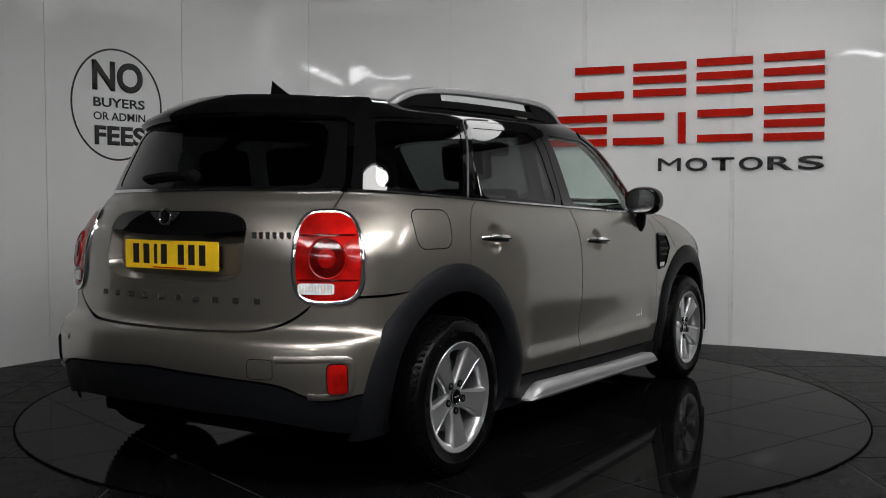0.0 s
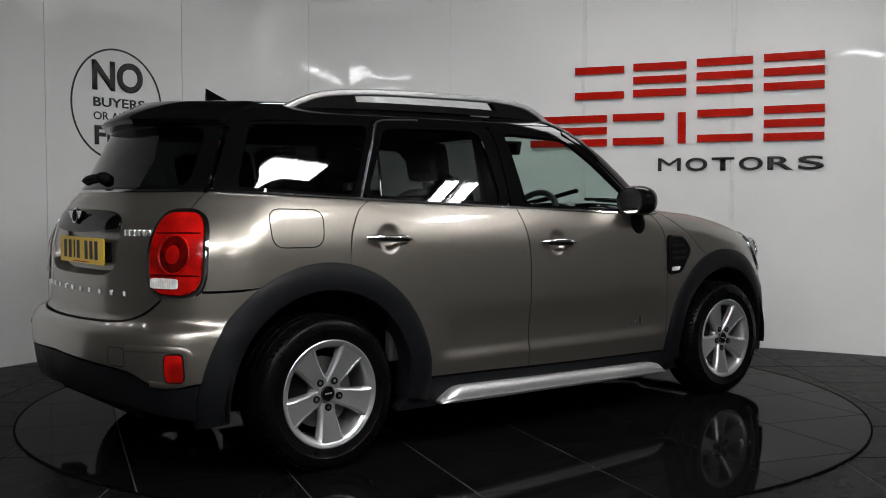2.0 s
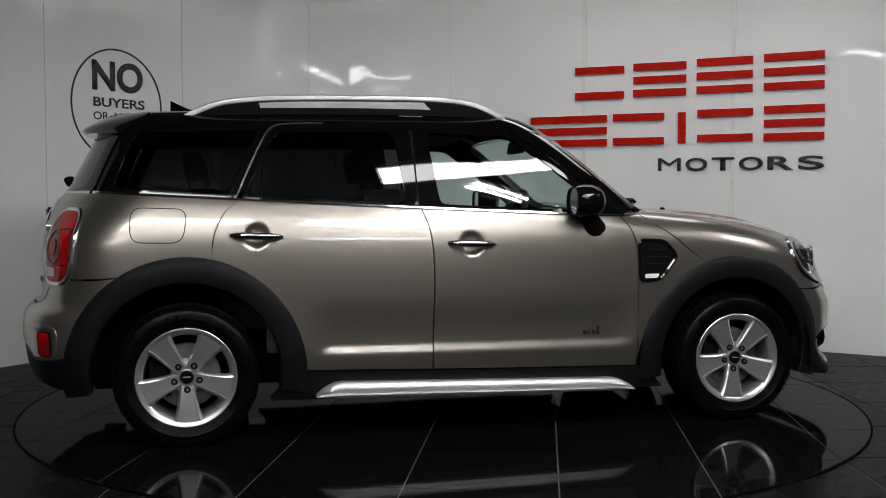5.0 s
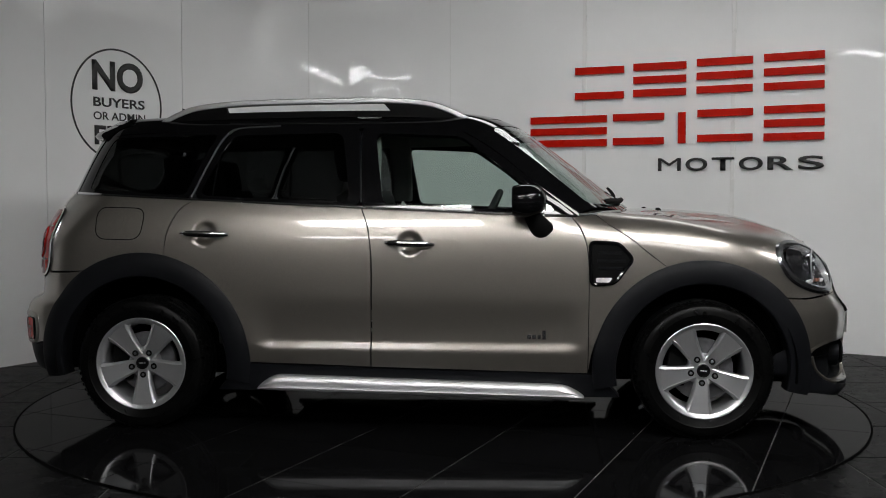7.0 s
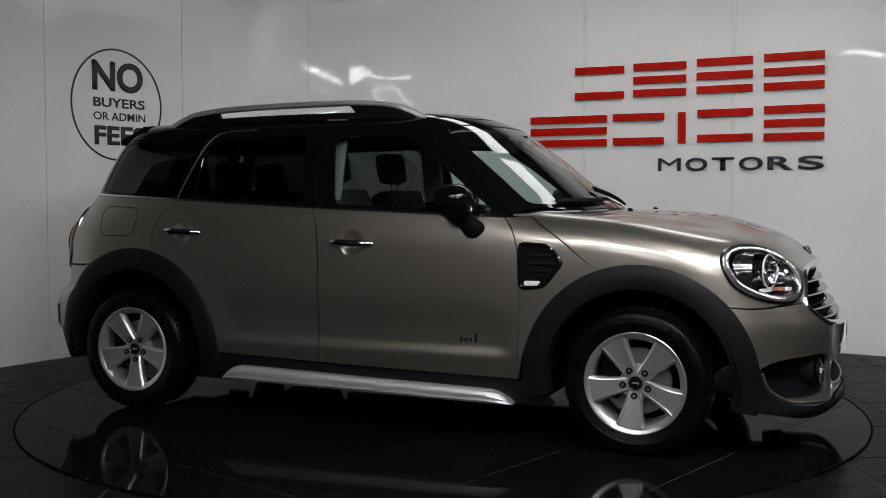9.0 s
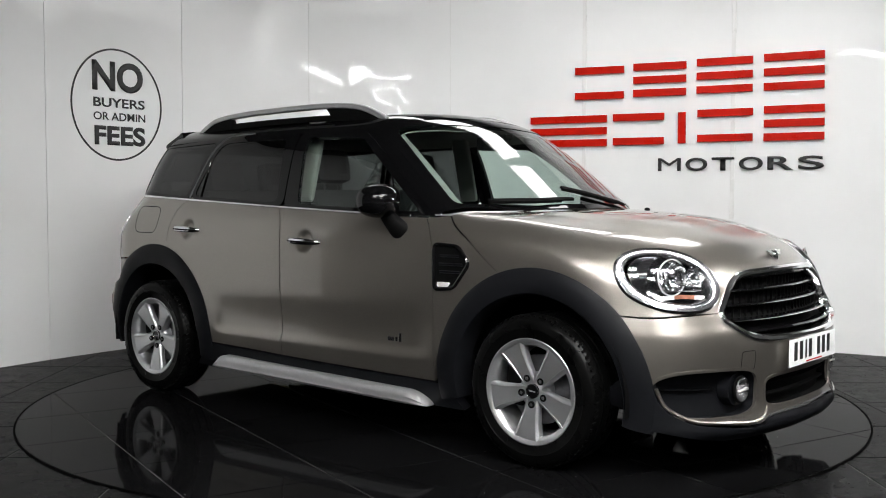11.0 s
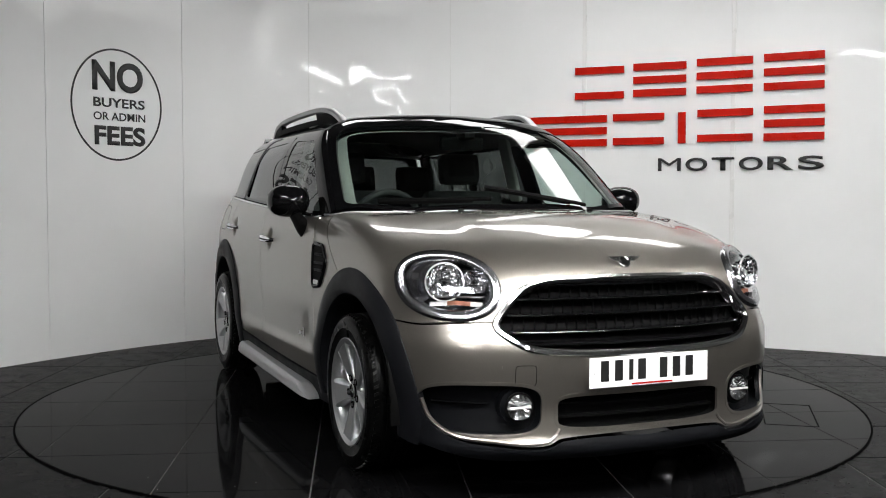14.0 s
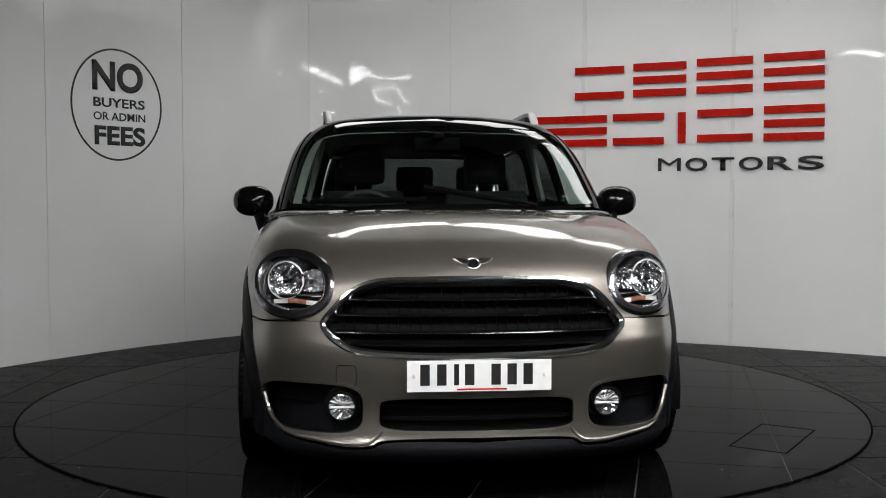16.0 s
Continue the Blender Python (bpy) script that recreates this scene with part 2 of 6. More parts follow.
def clip_disc(poly, r, n=120):
    """A convex polygon cut by a circle about the origin."""
    for k in range(n):
        a = 2 * math.pi * (k + 0.5) / n
        nx, ny = math.cos(a), math.sin(a)
        d = [x * nx + y * ny - r for x, y in poly]
        out = []
        for i, (px, py) in enumerate(poly):
            j = (i + 1) % len(poly)
            if d[i] <= 0:
                out.append((px, py))
            if (d[i] <= 0) != (d[j] <= 0):
                t = d[i] / (d[i] - d[j])
                out.append((px + t * (poly[j][0] - px), py + t * (poly[j][1] - py)))
        poly = out
        if len(poly) < 3:
            return []
    return poly


def build_turntable():
    root = tagged(new("turntable"), "round flush car turntable of polished black tiles", "turntable")
    bm = bmesh.new()
    bmesh.ops.create_cone(bm, cap_ends=True, segments=160, radius1=DISC - 0.004, radius2=DISC - 0.004, depth=0.05,
                          matrix=Matrix.Translation((0, 0, -0.0270)))
    part("plate", bm, M_GROUT, root)
    c18, s18 = math.cos(radians(-18)), math.sin(radians(-18))
    for i in range(-5, 5):
        for j in range(-5, 5):
            x, y, h = (i + 0.5) * TILE + 0.027, (j + 0.5) * TILE - 0.07, TILE / 2 - GAP / 2
            quad = [(x - h, y - h), (x + h, y - h), (x + h, y + h), (x - h, y + h)]
            poly = clip_disc([(a * c18 - b * s18, a * s18 + b * c18) for a, b in quad], DISC - 0.006)
            if not poly:
                continue
            bm = bmesh.new()
            lo = [bm.verts.new((a, b, -0.02)) for a, b in poly]
            hi = [bm.verts.new((a, b, 0.0)) for a, b in poly]
            bm.faces.new(hi)
            for k in range(len(poly)):
                q = (k + 1) % len(poly)
                bm.faces.new((lo[k], lo[q], hi[q], hi[k]))
            bmesh.ops.recalc_face_normals(bm, faces=bm.faces)
            part("tile", bm, M_TILE, root)
    # small square access hatch
    bm = bmesh.new()
    for a, b, c, d in ((-0.27, 0.27, -0.128, -0.122), (-0.27, 0.27, 0.122, 0.128), (-0.27, -0.264, -0.122, 0.122), (0.264, 0.27, -0.122, 0.122)):
        add_box(bm, a, b, c, d, -0.004, 0.0012)
    bmesh.ops.transform(bm, matrix=pose(1.18, 1.435, 0, 0, 0, 142), verts=bm.verts)
    part("hatch_edge", bm, M_RIMBLACK, root)
    return root


def build_seal():
    bm = bmesh.new()
    n, prof = 200, ((DISC - 0.001, -0.04), (DISC - 0.001, 0.0), (DISC + 0.006, 0.001), (DISC + 0.008, -0.006), (DISC + 0.008, -0.04))
    rings = [[bm.verts.new((r * math.cos(2 * math.pi * k / n), r * math.sin(2 * math.pi * k / n), z)) for r, z in prof] for k in range(n)]
    for k in range(n):
        for i in range(len(prof) - 1):
            bm.faces.new((rings[k][i], rings[(k + 1) % n][i], rings[(k + 1) % n][i + 1], rings[k][i + 1]))
    bmesh.ops.recalc_face_normals(bm, faces=bm.faces)
    tagged(part("turntable_seal", bm, M_RIMBLACK), "thin black rubber seal ring round the turntable", "seal", kind="structure")


def build_dust(root):
    bm = bmesh.new()
    rng = random.Random(7)
    for _ in range(150):
        r, a, q = DISC * math.sqrt(rng.random()) * 0.98, rng.random() * 2 * math.pi, rng.uniform(0.0009, 0.0026)
        x, y = r * math.cos(a), r * math.sin(a)
        bm.faces.new([bm.verts.new((x + q * math.cos(k * 1.256 + a), y + q * math.sin(k * 1.256 + a) * 0.8, 0.0008)) for k in range(5)])
    tagged(part("dust", bm, M_LAMPBODY, root, "scattered pale dust specks"), kind="stuff")


build_floor()
turntable = build_turntable()
build_dust(turntable)
build_seal()


# ---- car materials ----
M_PAINT = material("bronze_metallic_paint", (0.27, 0.247, 0.222), rough=0.34, metal=0.9, coat=1.0, flake=0.28, coat_rough=0.015)
M_GLOSSBLACK = material("gloss_black_paint", (0.003, 0.003, 0.0033), rough=0.03, spec=0.34, coat=0.0, grain=0.05)
M_CLAD = material("black_grained_plastic", (0.0050, 0.0053, 0.0064), rough=0.45, spec=0.10, bump=0.12, bump_scale=700, grain=0.12, wear=0.04)
M_DARK = material("matt_black_plastic", (0.003, 0.003, 0.003), rough=0.6, spec=0.05, grain=0.15)
M_CHROME = material("chrome", (0.84, 0.84, 0.84), rough=0.13, metal=1.0)
M_BRIGHT = material("bright_lamp_ring", (0.40, 0.40, 0.415), rough=0.22, metal=1.0)
M_SILVER = material("satin_silver_trim", (0.52, 0.52, 0.53), rough=0.46, metal=0.85, grain=0.03)
M_ALLOY = material("silver_wheel_paint", (0.46, 0.465, 0.475), rough=0.30, metal=0.82, coat=0.3, flake=0.06)
M_TYRE = material("tyre_rubber", (0.002, 0.002, 0.002), rough=0.30, spec=0.07, bump=0.15, bump_scale=300, grain=0.2, wear=0.2, wear_scale=9)
M_BOWL = material("black_lamp_bowl", (0.012, 0.012, 0.013), rough=0.15, coat=0.5, grain=0.1)
M_DISC = material("brake_steel", (0.20, 0.20, 0.21), rough=0.4, metal=0.9, grain=0.15)
M_GLASS = glass("clear_window_glass", (0.74, 0.83, 0.79))
M_PRIVACY = glass("dark_privacy_glass", (0.10, 0.105, 0.105))
M_LENS = glass("clear_lamp_lens", (0.96, 0.96, 0.97))
M_REDLENS = material("red_lamp_plastic", (0.30, 0.004, 0.003), rough=0.16, spec=0.25, coat=0.25, wear=0.55, wear_scale=9)
M_REDDEEP = material("deep_red_lamp_plastic", (0.07, 0.001, 0.001), rough=0.12, spec=0.25, coat=0.25, wear=0.4, wear_scale=30)
M_REFLECTOR = material("bright_lamp_reflector", (0.86, 0.86, 0.87), rough=0.14, metal=1.0, grain=0.06)
M_CLEAR = material("frosted_clear_plastic", (0.72, 0.70, 0.69), rough=0.2, coat=0.6, wear=0.25, wear_scale=40)
M_AMBER = material("amber_plastic", (0.30, 0.13, 0.085), rough=0.2, coat=0.5, wear=0.3, wear_scale=40)
M_PLATEY = material("yellow_plate", (0.80, 0.50, 0.015), rough=0.35, grain=0.04)
M_PLATEW = material("white_plate", (0.80, 0.80, 0.80), rough=0.35, grain=0.03)
M_INK = material("black_ink", (0.008, 0.008, 0.008), rough=0.5, grain=0.1)
M_SEAT = material("dark_cloth", (0.02, 0.02, 0.021), rough=0.9, bump=0.2, bump_scale=400, grain=0.25)
M_TRIMIN = material("dark_interior_plastic", (0.016, 0.016, 0.017), rough=0.6, grain=0.15)
M_LINER = material("pale_headliner", (0.26, 0.26, 0.245), rough=0.9, grain=0.1)

# ---- the body surface, as smooth fields of a point (x forward, a = |y|, z up) ----


def curve1(points):
    """A smooth function of one number through the given pairs."""
    q = np.array(points, float)
    f = spline(q, 500)
    o = np.argsort(f[:, 0])
    fx, fy = f[o, 0], f[o, 1]
    return lambda v: np.interp(v, fx, fy)


def smax(a, b, k):
    h = np.maximum(k - np.abs(a - b), 0) / k
    return np.maximum(a, b) + h * h * k / 4


def sstep(a, b, v):
    t = np.clip((v - a) / (b - a), 0, 1)
    return t * t * (3 - 2 * t)


NOSE = curve1([(0.05, 2.06), (0.15, 2.13), (0.20, 2.165), (0.26, 2.15), (0.34, 2.142), (0.42, 2.15), (0.50, 2.157), (0.57, 2.154), (0.62, 2.13),
               (0.68, 2.098), (0.75, 2.07), (0.82, 2.04), (0.88, 1.998), (0.94, 1.925), (1.0, 1.78), (1.2, 1.3)])
STERN = curve1([(0.05, -1.93), (0.15, -2.02), (0.25, -2.09), (0.35, -2.125), (0.48, -2.14), (0.56, -2.135), (0.60, -2.115), (0.635, -2.06), (0.70, -2.05),
                (0.85, -2.042), (1.0, -2.03), (1.08, -2.0), (1.14, -1.95), (1.3, -1.75)])
BONNET = curve1([(0.3, 1.35), (0.6, 1.16), (0.8, 1.085), (1.0, 1.06), (1.19, 1.053), (1.5, 1.033), (1.79, 0.985), (1.94, 0.93), (2.05, 0.865), (2.3, 0.7)])
SECTION = curve1([(0.0, -0.10), (0.15, -0.055), (0.25, -0.03), (0.33, -0.016), (0.42, -0.004), (0.55, -0.003), (0.70, 0.0), (0.82, -0.002), (0.92, -0.010), (1.0, -0.028),
                  (1.06, -0.048), (1.12, -0.075), (1.3, -0.17)])


def f_body(p):
    x, a, z = p[:, 0], np.abs(p[:, 1]), p[:, 2]
    side_y = 0.912 - 0.0085 * x * x - 0.004 * np.abs(x) ** 3 + SECTION(z)
    dent = sstep(-0.80, -0.68, x) * (1 - sstep(0.68, 0.82, x)) * sstep(0.385, 0.445, z) * (1 - sstep(0.46, 0.66, z))
    side_y = side_y - 0.015 * dent
    for hx, hz in ((-1.022, 0.944), (-0.030, 0.902)):
        side_y = side_y - 0.022 * (1 - sstep(0.030, 0.062, np.hypot(x - hx, z - hz)))
    side = a - side_y
    front = (x - (NOSE(z) - 0.25 * a * a - 0.25 * a ** 4)) * 0.93
    back = ((STERN(z) + (0.20 + 0.2 * sstep(0.88, 1.13, z)) * a * a + 0.16 * a ** 4) - x) * 0.95
    crown = 0.018 + 0.07 * sstep(0.95, 1.9, x)
    dome = 0.009 * (1 - sstep(0.40, 0.53, a)) * sstep(1.0, 1.2, x) * (1 - sstep(1.65, 1.95, x))
    top = z - (BONNET(x) + dome - crown * (a / 0.75) ** 2)
    f = smax(side, front, 0.20)
    f = smax(f, back, 0.17)
    return smax(f, top * 0.95, 0.13)


def f_cabin(p):
    x, a, z = p[:, 0], np.abs(p[:, 1]), p[:, 2]
    d = z - 1.06
    yg = 0.838 - 0.27 * d - 0.10 * d * d - 0.022 * np.minimum(x + 0.2, 0) ** 2 - 0.05 * np.maximum(x - 0.1, 0) ** 2
    side = (a - yg) * 0.96
    roof = z - (1.573 - 0.020 * (x + 0.4) ** 2 - 0.10 * a * a)
    screen = (x - (1.085 - 1.25 * (z - 1.045) - 0.30 * (z - 1.045) ** 2 * 0.6 - 0.36 * a * a)) * 0.62
    tail = ((-1.955 + 0.55 * (z - 1.13) + 0.42 * a * a + 0.10 * a ** 4) - x) * 0.86
    f = smax(side, roof, 0.20)
    f = smax(f, screen, 0.11)
    return smax(f, tail, 0.12)


def grad(f, p, e=2e-4):
    g = np.empty_like(p)
    for k in range(3):
        d = np.zeros(3)
        d[k] = e
        g[:, k] = (f(p + d) - f(p - d)) / (2 * e)
    return g


def snap(f, p, along=None):
    """Draw points onto the surface f = 0: along a given way, or along its slope."""
    p = np.array(p, float).reshape(-1, 3)
    for _ in range(14):
        g = grad(f, p)
        if along is None:
            s = -f(p) / np.maximum((g * g).sum(1), 0.05)
            step = g * s[:, None]
        else:
            if isinstance(along, str):
                w = g * (1, 1, 0)
                w = w / np.maximum(np.linalg.norm(w, axis=1), 1e-6)[:, None]
            else:
                w = np.broadcast_to(np.asarray(along, float), p.shape)
            gd = (g * w).sum(1)
            gd = np.where(np.abs(gd) < 0.12, np.where(gd < 0, -0.12, 0.12), gd)
            step = w * (-f(p) / gd)[:, None]
        ln = np.linalg.norm(step, axis=1)[:, None]
        p = p + step * np.minimum(1, 0.08 / np.maximum(ln, 1e-9))
    return p


def normals(f, p):
    g = grad(f, p)
    return g / np.linalg.norm(g, axis=1)[:, None]


def inner_of(f, d):
    """The surface d metres inside f."""
    return lambda p: f(p) + d


SIDE = (0, 1, 0)
FORE = (1, 0, 0)
LEVEL = "level"


def coons(c0, c1, d0, d1, nu, nv):
    """A grid between four boundary curves (c0 and c1 run with u, d0 and d1 with v)."""
    c0, c1, d0, d1 = spline(c0, nu), spline(c1, nu), spline(d0, nv), spline(d1, nv)
    u, v = np.linspace(0, 1, nu)[None, :, None], np.linspace(0, 1, nv)[:, None, None]
    g = (1 - v) * c0[None] + v * c1[None] + (1 - u) * d0[:, None] + u * d1[:, None]
    return g - ((1 - u) * (1 - v) * c0[0] + u * (1 - v) * c0[-1] + (1 - u) * v * c1[0] + u * v * c1[-1])


def in_hole(p, h):
    """h: (axes, centre, radii, power). Returns the superellipse's value, 1 on its edge."""
    (i, j), c, r, n = h
    pa = np.stack([p[..., 0], np.abs(p[..., 1]), p[..., 2]], -1)
    return (np.abs((pa[..., i] - c[0]) / r[0]) ** n + np.abs((pa[..., j] - c[1]) / r[1]) ** n)


def sheet(name, grid, f, mat, parent, holes=(), skirt=0.016, gap=0.0032, along=None, label="", lift=0.0, both=True, mid=False):
    """A body panel on the surface f from a grid of points: shut-line gaps, folded edges, cut-outs; made for each side."""
    nv, nu = grid.shape[:2]
    p = snap(f, grid.reshape(-1, 3), along).reshape(nv, nu, 3)
    for row, nxt in ((0, 1), (nv - 1, nv - 2)):
        d = p[nxt] - p[row]
        p[row] += d / np.maximum(np.linalg.norm(d, axis=1), 1e-6)[:, None] * gap
    for col, nxt in ((0, 1), (nu - 1, nu - 2)):
        if mid and col == 0:
            continue
        d = p[:, nxt] - p[:, col]
        p[:, col] += d / np.maximum(np.linalg.norm(d, axis=1), 1e-6)[:, None] * gap
    keep = np.ones((nv - 1, nu - 1), bool)
    for h in holes:
        mids = (p[1:, 1:] + p[:-1, 1:] + p[1:, :-1] + p[:-1, :-1]) / 4
        keep &= in_hole(mids, h) > 1
    flat = p.reshape(-1, 3)
    for h in holes:
        q = in_hole(flat, h)
        m = q < 1
        (i, j), c, r, n = h
        s = np.maximum(q[m], 1e-4) ** (-1 / n)
        sg = np.where(flat[m, 1] < 0, -1, 1)
        if np.any(m):
            part_p = flat[m]
            for ax, cc in ((i, c[0]), (j, c[1])):
                v = np.abs(part_p[:, ax]) if ax == 1 else part_p[:, ax]
                v = cc + (v - cc) * s
                part_p[:, ax] = v * sg if ax == 1 else v
            flat[m] = part_p
    used = flat
    nrm = normals(f, used)
    used = used + nrm * lift
    idx = np.arange(nv * nu).reshape(nv, nu)
    edge = collections_edges(keep, idx)
    out = []
    for s in ((-1, 1) if both else (1,)):
        sc = np.array([1, s, 1.0]) if both else np.ones(3)
        bm = bmesh.new()
        live = {}

        def vert(k):
            if k not in live:
                live[k] = bm.verts.new(used[k] * sc)
            return live[k]
        for v in range(nv - 1):
            for u in range(nu - 1):
                if keep[v, u]:
                    q = [idx[v, u], idx[v, u + 1], idx[v + 1, u + 1], idx[v + 1, u]]
                    a, b, c = used[q[0]], used[q[1]], used[q[3]]
                    up = np.dot(np.cross(b - a, c - a), nrm[q[0]]) > 0
                    q = q if up == (s > 0) else q[::-1]
                    try:
                        bm.faces.new([vert(k) for k in q])
                    except ValueError:
                        pass
        if skirt:
            for a, b in edge:
                if mid and abs(used[a][1]) < 1e-3 and abs(used[b][1]) < 1e-3:
                    continue
                pa, pb = used[a], used[b]
                quad = [bm.verts.new(w * sc) for w in (pa, pb, pb - nrm[b] * skirt, pa - nrm[a] * skirt)]
                bm.faces.new(quad)
        out.append(part(name, bm, mat, parent, label, smooth=True))
    return out


def collections_edges(keep, idx):
    """The boundary edges of the kept cells."""
    nv, nu = keep.shape
    out = []
    pad = np.zeros((nv + 2, nu + 2), bool)
    pad[1:-1, 1:-1] = keep
    for v in range(nv):
        for u in range(nu):
            if not keep[v, u]:
                continue
            if not pad[v, u + 1]:
                out.append((idx[v, u], idx[v, u + 1]))
            if not pad[v + 2, u + 1]:
                out.append((idx[v + 1, u], idx[v + 1, u + 1]))
            if not pad[v + 1, u]:
                out.append((idx[v, u], idx[v + 1, u]))
            if not pad[v + 1, u + 2]:
                out.append((idx[v, u + 1], idx[v + 1, u + 1]))
    return out


def mesh_grid(name, p, mat, parent, close_u=False, close_v=False, label="", smooth=True, flip=False, caps=False):
    """A mesh object from a grid of points."""
    nv, nu = p.shape[:2]
    bm = bmesh.new()
    vs = [[bm.verts.new(p[v, u]) for u in range(nu)] for v in range(nv)]
    for v in range(nv if close_v else nv - 1):
        for u in range(nu if close_u else nu - 1):
            q = [vs[v][u], vs[v][(u + 1) % nu], vs[(v + 1) % nv][(u + 1) % nu], vs[(v + 1) % nv][u]]
            bm.faces.new(q[::-1] if flip else q)
    if caps:
        bm.faces.new(vs[0])
        bm.faces.new(vs[-1])
    bmesh.ops.recalc_face_normals(bm, faces=bm.faces)
    ob = part(name, bm, mat, parent, label, smooth)
    if smooth:
        ob.data.set_sharp_from_angle(angle=radians(38))
    return ob


ROUND = [(math.cos(2 * math.pi * k / 10), math.sin(2 * math.pi * k / 10)) for k in range(10)]


def sweep(name, path, nrm, prof, mat, parent, closed=False, label="", mirror=False):
    """A section (across, out) carried along a path whose outward ways are given."""
    t = np.gradient(path, axis=0)
    if closed:
        t = np.roll(path, -1, 0) - np.roll(path, 1, 0)
    t /= np.maximum(np.linalg.norm(t, axis=1), 1e-9)[:, None]
    n = nrm - (nrm * t).sum(1)[:, None] * t
    n /= np.linalg.norm(n, axis=1)[:, None]
    b = np.cross(t, n)
    g = np.stack([path + b * u + n * v for u, v in prof], 1)
    if mirror:
        g = g * np.array([1, -1, 1.0])
    return mesh_grid(name, g, mat, parent, close_u=True, close_v=closed, label=label, caps=not closed)


def strip_section(w, h, base=-0.004):
    return [(-w, base), (-w, h * 0.5), (-w * 0.6, h), (w * 0.6, h), (w, h * 0.5), (w, base)]


def trim_on(name, points, f, n, prof, mat, parent, closed=False, along=None, label="", sides=(-1, 1)):
    """A strip that follows the surface f along a curve, on each side."""
    c = resample(points, n, True) if closed else spline(points, n)
    c = snap(f, c, along)
    nn = normals(f, c)
    return [sweep(name, c * (1, s, 1), nn * (1, s, 1), prof, mat, parent, closed, label) for s in sides]


def loop2(points, n, power=8):
    """A closed loop with softened corners through a polygon's corners."""
    p = np.array(points, float)
    out = []
    for k in range(len(p)):
        a, b, c = p[k - 1], p[k], p[(k + 1) % len(p)]
        la, lc = np.linalg.norm(a - b), np.linalg.norm(c - b)
        r = min(0.45 * la, 0.45 * lc, power)
        q0, q1 = b + (a - b) / la * r, b + (c - b) / lc * r
        for t in np.linspace(0, 1, 8):
            out.append((1 - t) ** 2 * q0 + 2 * t * (1 - t) * b + t * t * q1)
    return resample(np.array(out), n, True)


def frame_ring(name, outer, inner, f, mat, parent, along=None, rows=4, label="", sides=(-1, 1), depth=0.02):
    """The sheet between two loops that run side by side."""
    n = len(outer)
    g = np.stack([outer + (inner - outer) * t for t in np.linspace(0, 1, rows)], 0)
    flat = snap(f, g.reshape(-1, 3), along)
    nr = normals(f, flat)
    g, nr = flat.reshape(rows, n, 3), nr.reshape(rows, n, 3)
    g = np.concatenate([(g[0] - nr[0] * depth)[None], g, (g[-1] - nr[-1] * depth)[None]], 0)
    return [mesh_grid(name, g * (1, s, 1), mat, parent, close_u=True, label=label) for s in sides]


def pane(name, loop, f, mat, parent, along=None, lift=-0.003, label="", sides=(-1, 1), rings=7, centre=None):
    """A sheet of glass inside a loop."""
    c = loop.mean(0) if centre is None else np.array(centre)
    g = np.stack([c + (loop - c) * t for t in np.linspace(1, 0.02, rings)], 0)
    n = len(loop)
    flat = snap(f, g.reshape(-1, 3), along)
    flat = flat + normals(f, flat) * lift
    out = []
    for s in sides:
        bm = bmesh.new()
        vs = [[bm.verts.new(q * (1, s, 1)) for q in row] for row in flat.reshape(rings, n, 3)]
        for v in range(rings - 1):
            for u in range(n):
                bm.faces.new((vs[v][u], vs[v][(u + 1) % n], vs[v + 1][(u + 1) % n], vs[v + 1][u]))
        bm.faces.new(vs[-1])
        bmesh.ops.recalc_face_normals(bm, faces=bm.faces)
        out.append(part(name, bm, mat, parent, label, smooth=True))
    return out


def lathe(name, prof, mat, parent, n=64, label="", axis_y=True, at=(0, 0, 0), smooth=True):
    """A turned part round the y axis: (radius, y) pairs."""
    g = np.array([[(r * math.cos(2 * math.pi * k / n) + at[0], y + at[1], r * math.sin(2 * math.pi * k / n) + at[2]) for k in range(n)] for r, y in prof])
    return mesh_grid(name, g, mat, parent, close_u=True, label=label, smooth=smooth)


def arc(cx, cz, r, a0, a1, y, n=12):
    return [(cx + r * math.cos(radians(a)), y, cz + r * math.sin(radians(a))) for a in np.linspace(a0, a1, n)]


WX, WZ = 1.335, 0.318
RF, RR = 0.503, 0.527
Y = 0.88

car = tagged(new("car"), "bronze metallic crossover car with gloss black roof and silver roof rails", "car")


def belt(x):
    return 1.058 - 0.042 * x + 0.003 * x * x


# ---- painted panels ----
def ang(cx, cz, x, z):
    return math.degrees(math.atan2(z - cz, x - cx))


a_f1 = ang(WX, WZ, 1.172, 0.794)
a_f2 = ang(WX, WZ, 1.700, 0.663)
SEAM_F = [(0.725, 0.85, belt(0.725)), (0.775, Y, 0.96), (0.803, 0.9, 0.86), (0.809, 0.9, 0.70), (0.808, 0.9, 0.50), (0.806, 0.9, 0.296)]
SEAM_M = [(-0.264, 0.85, belt(-0.264)), (-0.227, Y, 0.96), (-0.211, 0.9, 0.80), (-0.212, 0.9, 0.55), (-0.216, 0.9, 0.314)]
front_doors = sheet("front_door", coons(SEAM_M[::-1][:1] + [(0.3, 0.9, 0.304)] + SEAM_F[::-1][:1],
                                        [SEAM_M[0]] + [(x, 0.86, belt(x)) for x in (0.0, 0.3, 0.5)] + [SEAM_F[0]],
                                        SEAM_M[::-1], SEAM_F[::-1], 110, 90), f_body, M_PAINT, car, along=SIDE)
SEAM_R = [(-1.085, 0.85, belt(-1.085)), (-1.15, 0.86, 1.065), (-1.195, Y, 0.99), (-1.215, 0.9, 0.92), (-1.2197, 0.9, 0.8335)]
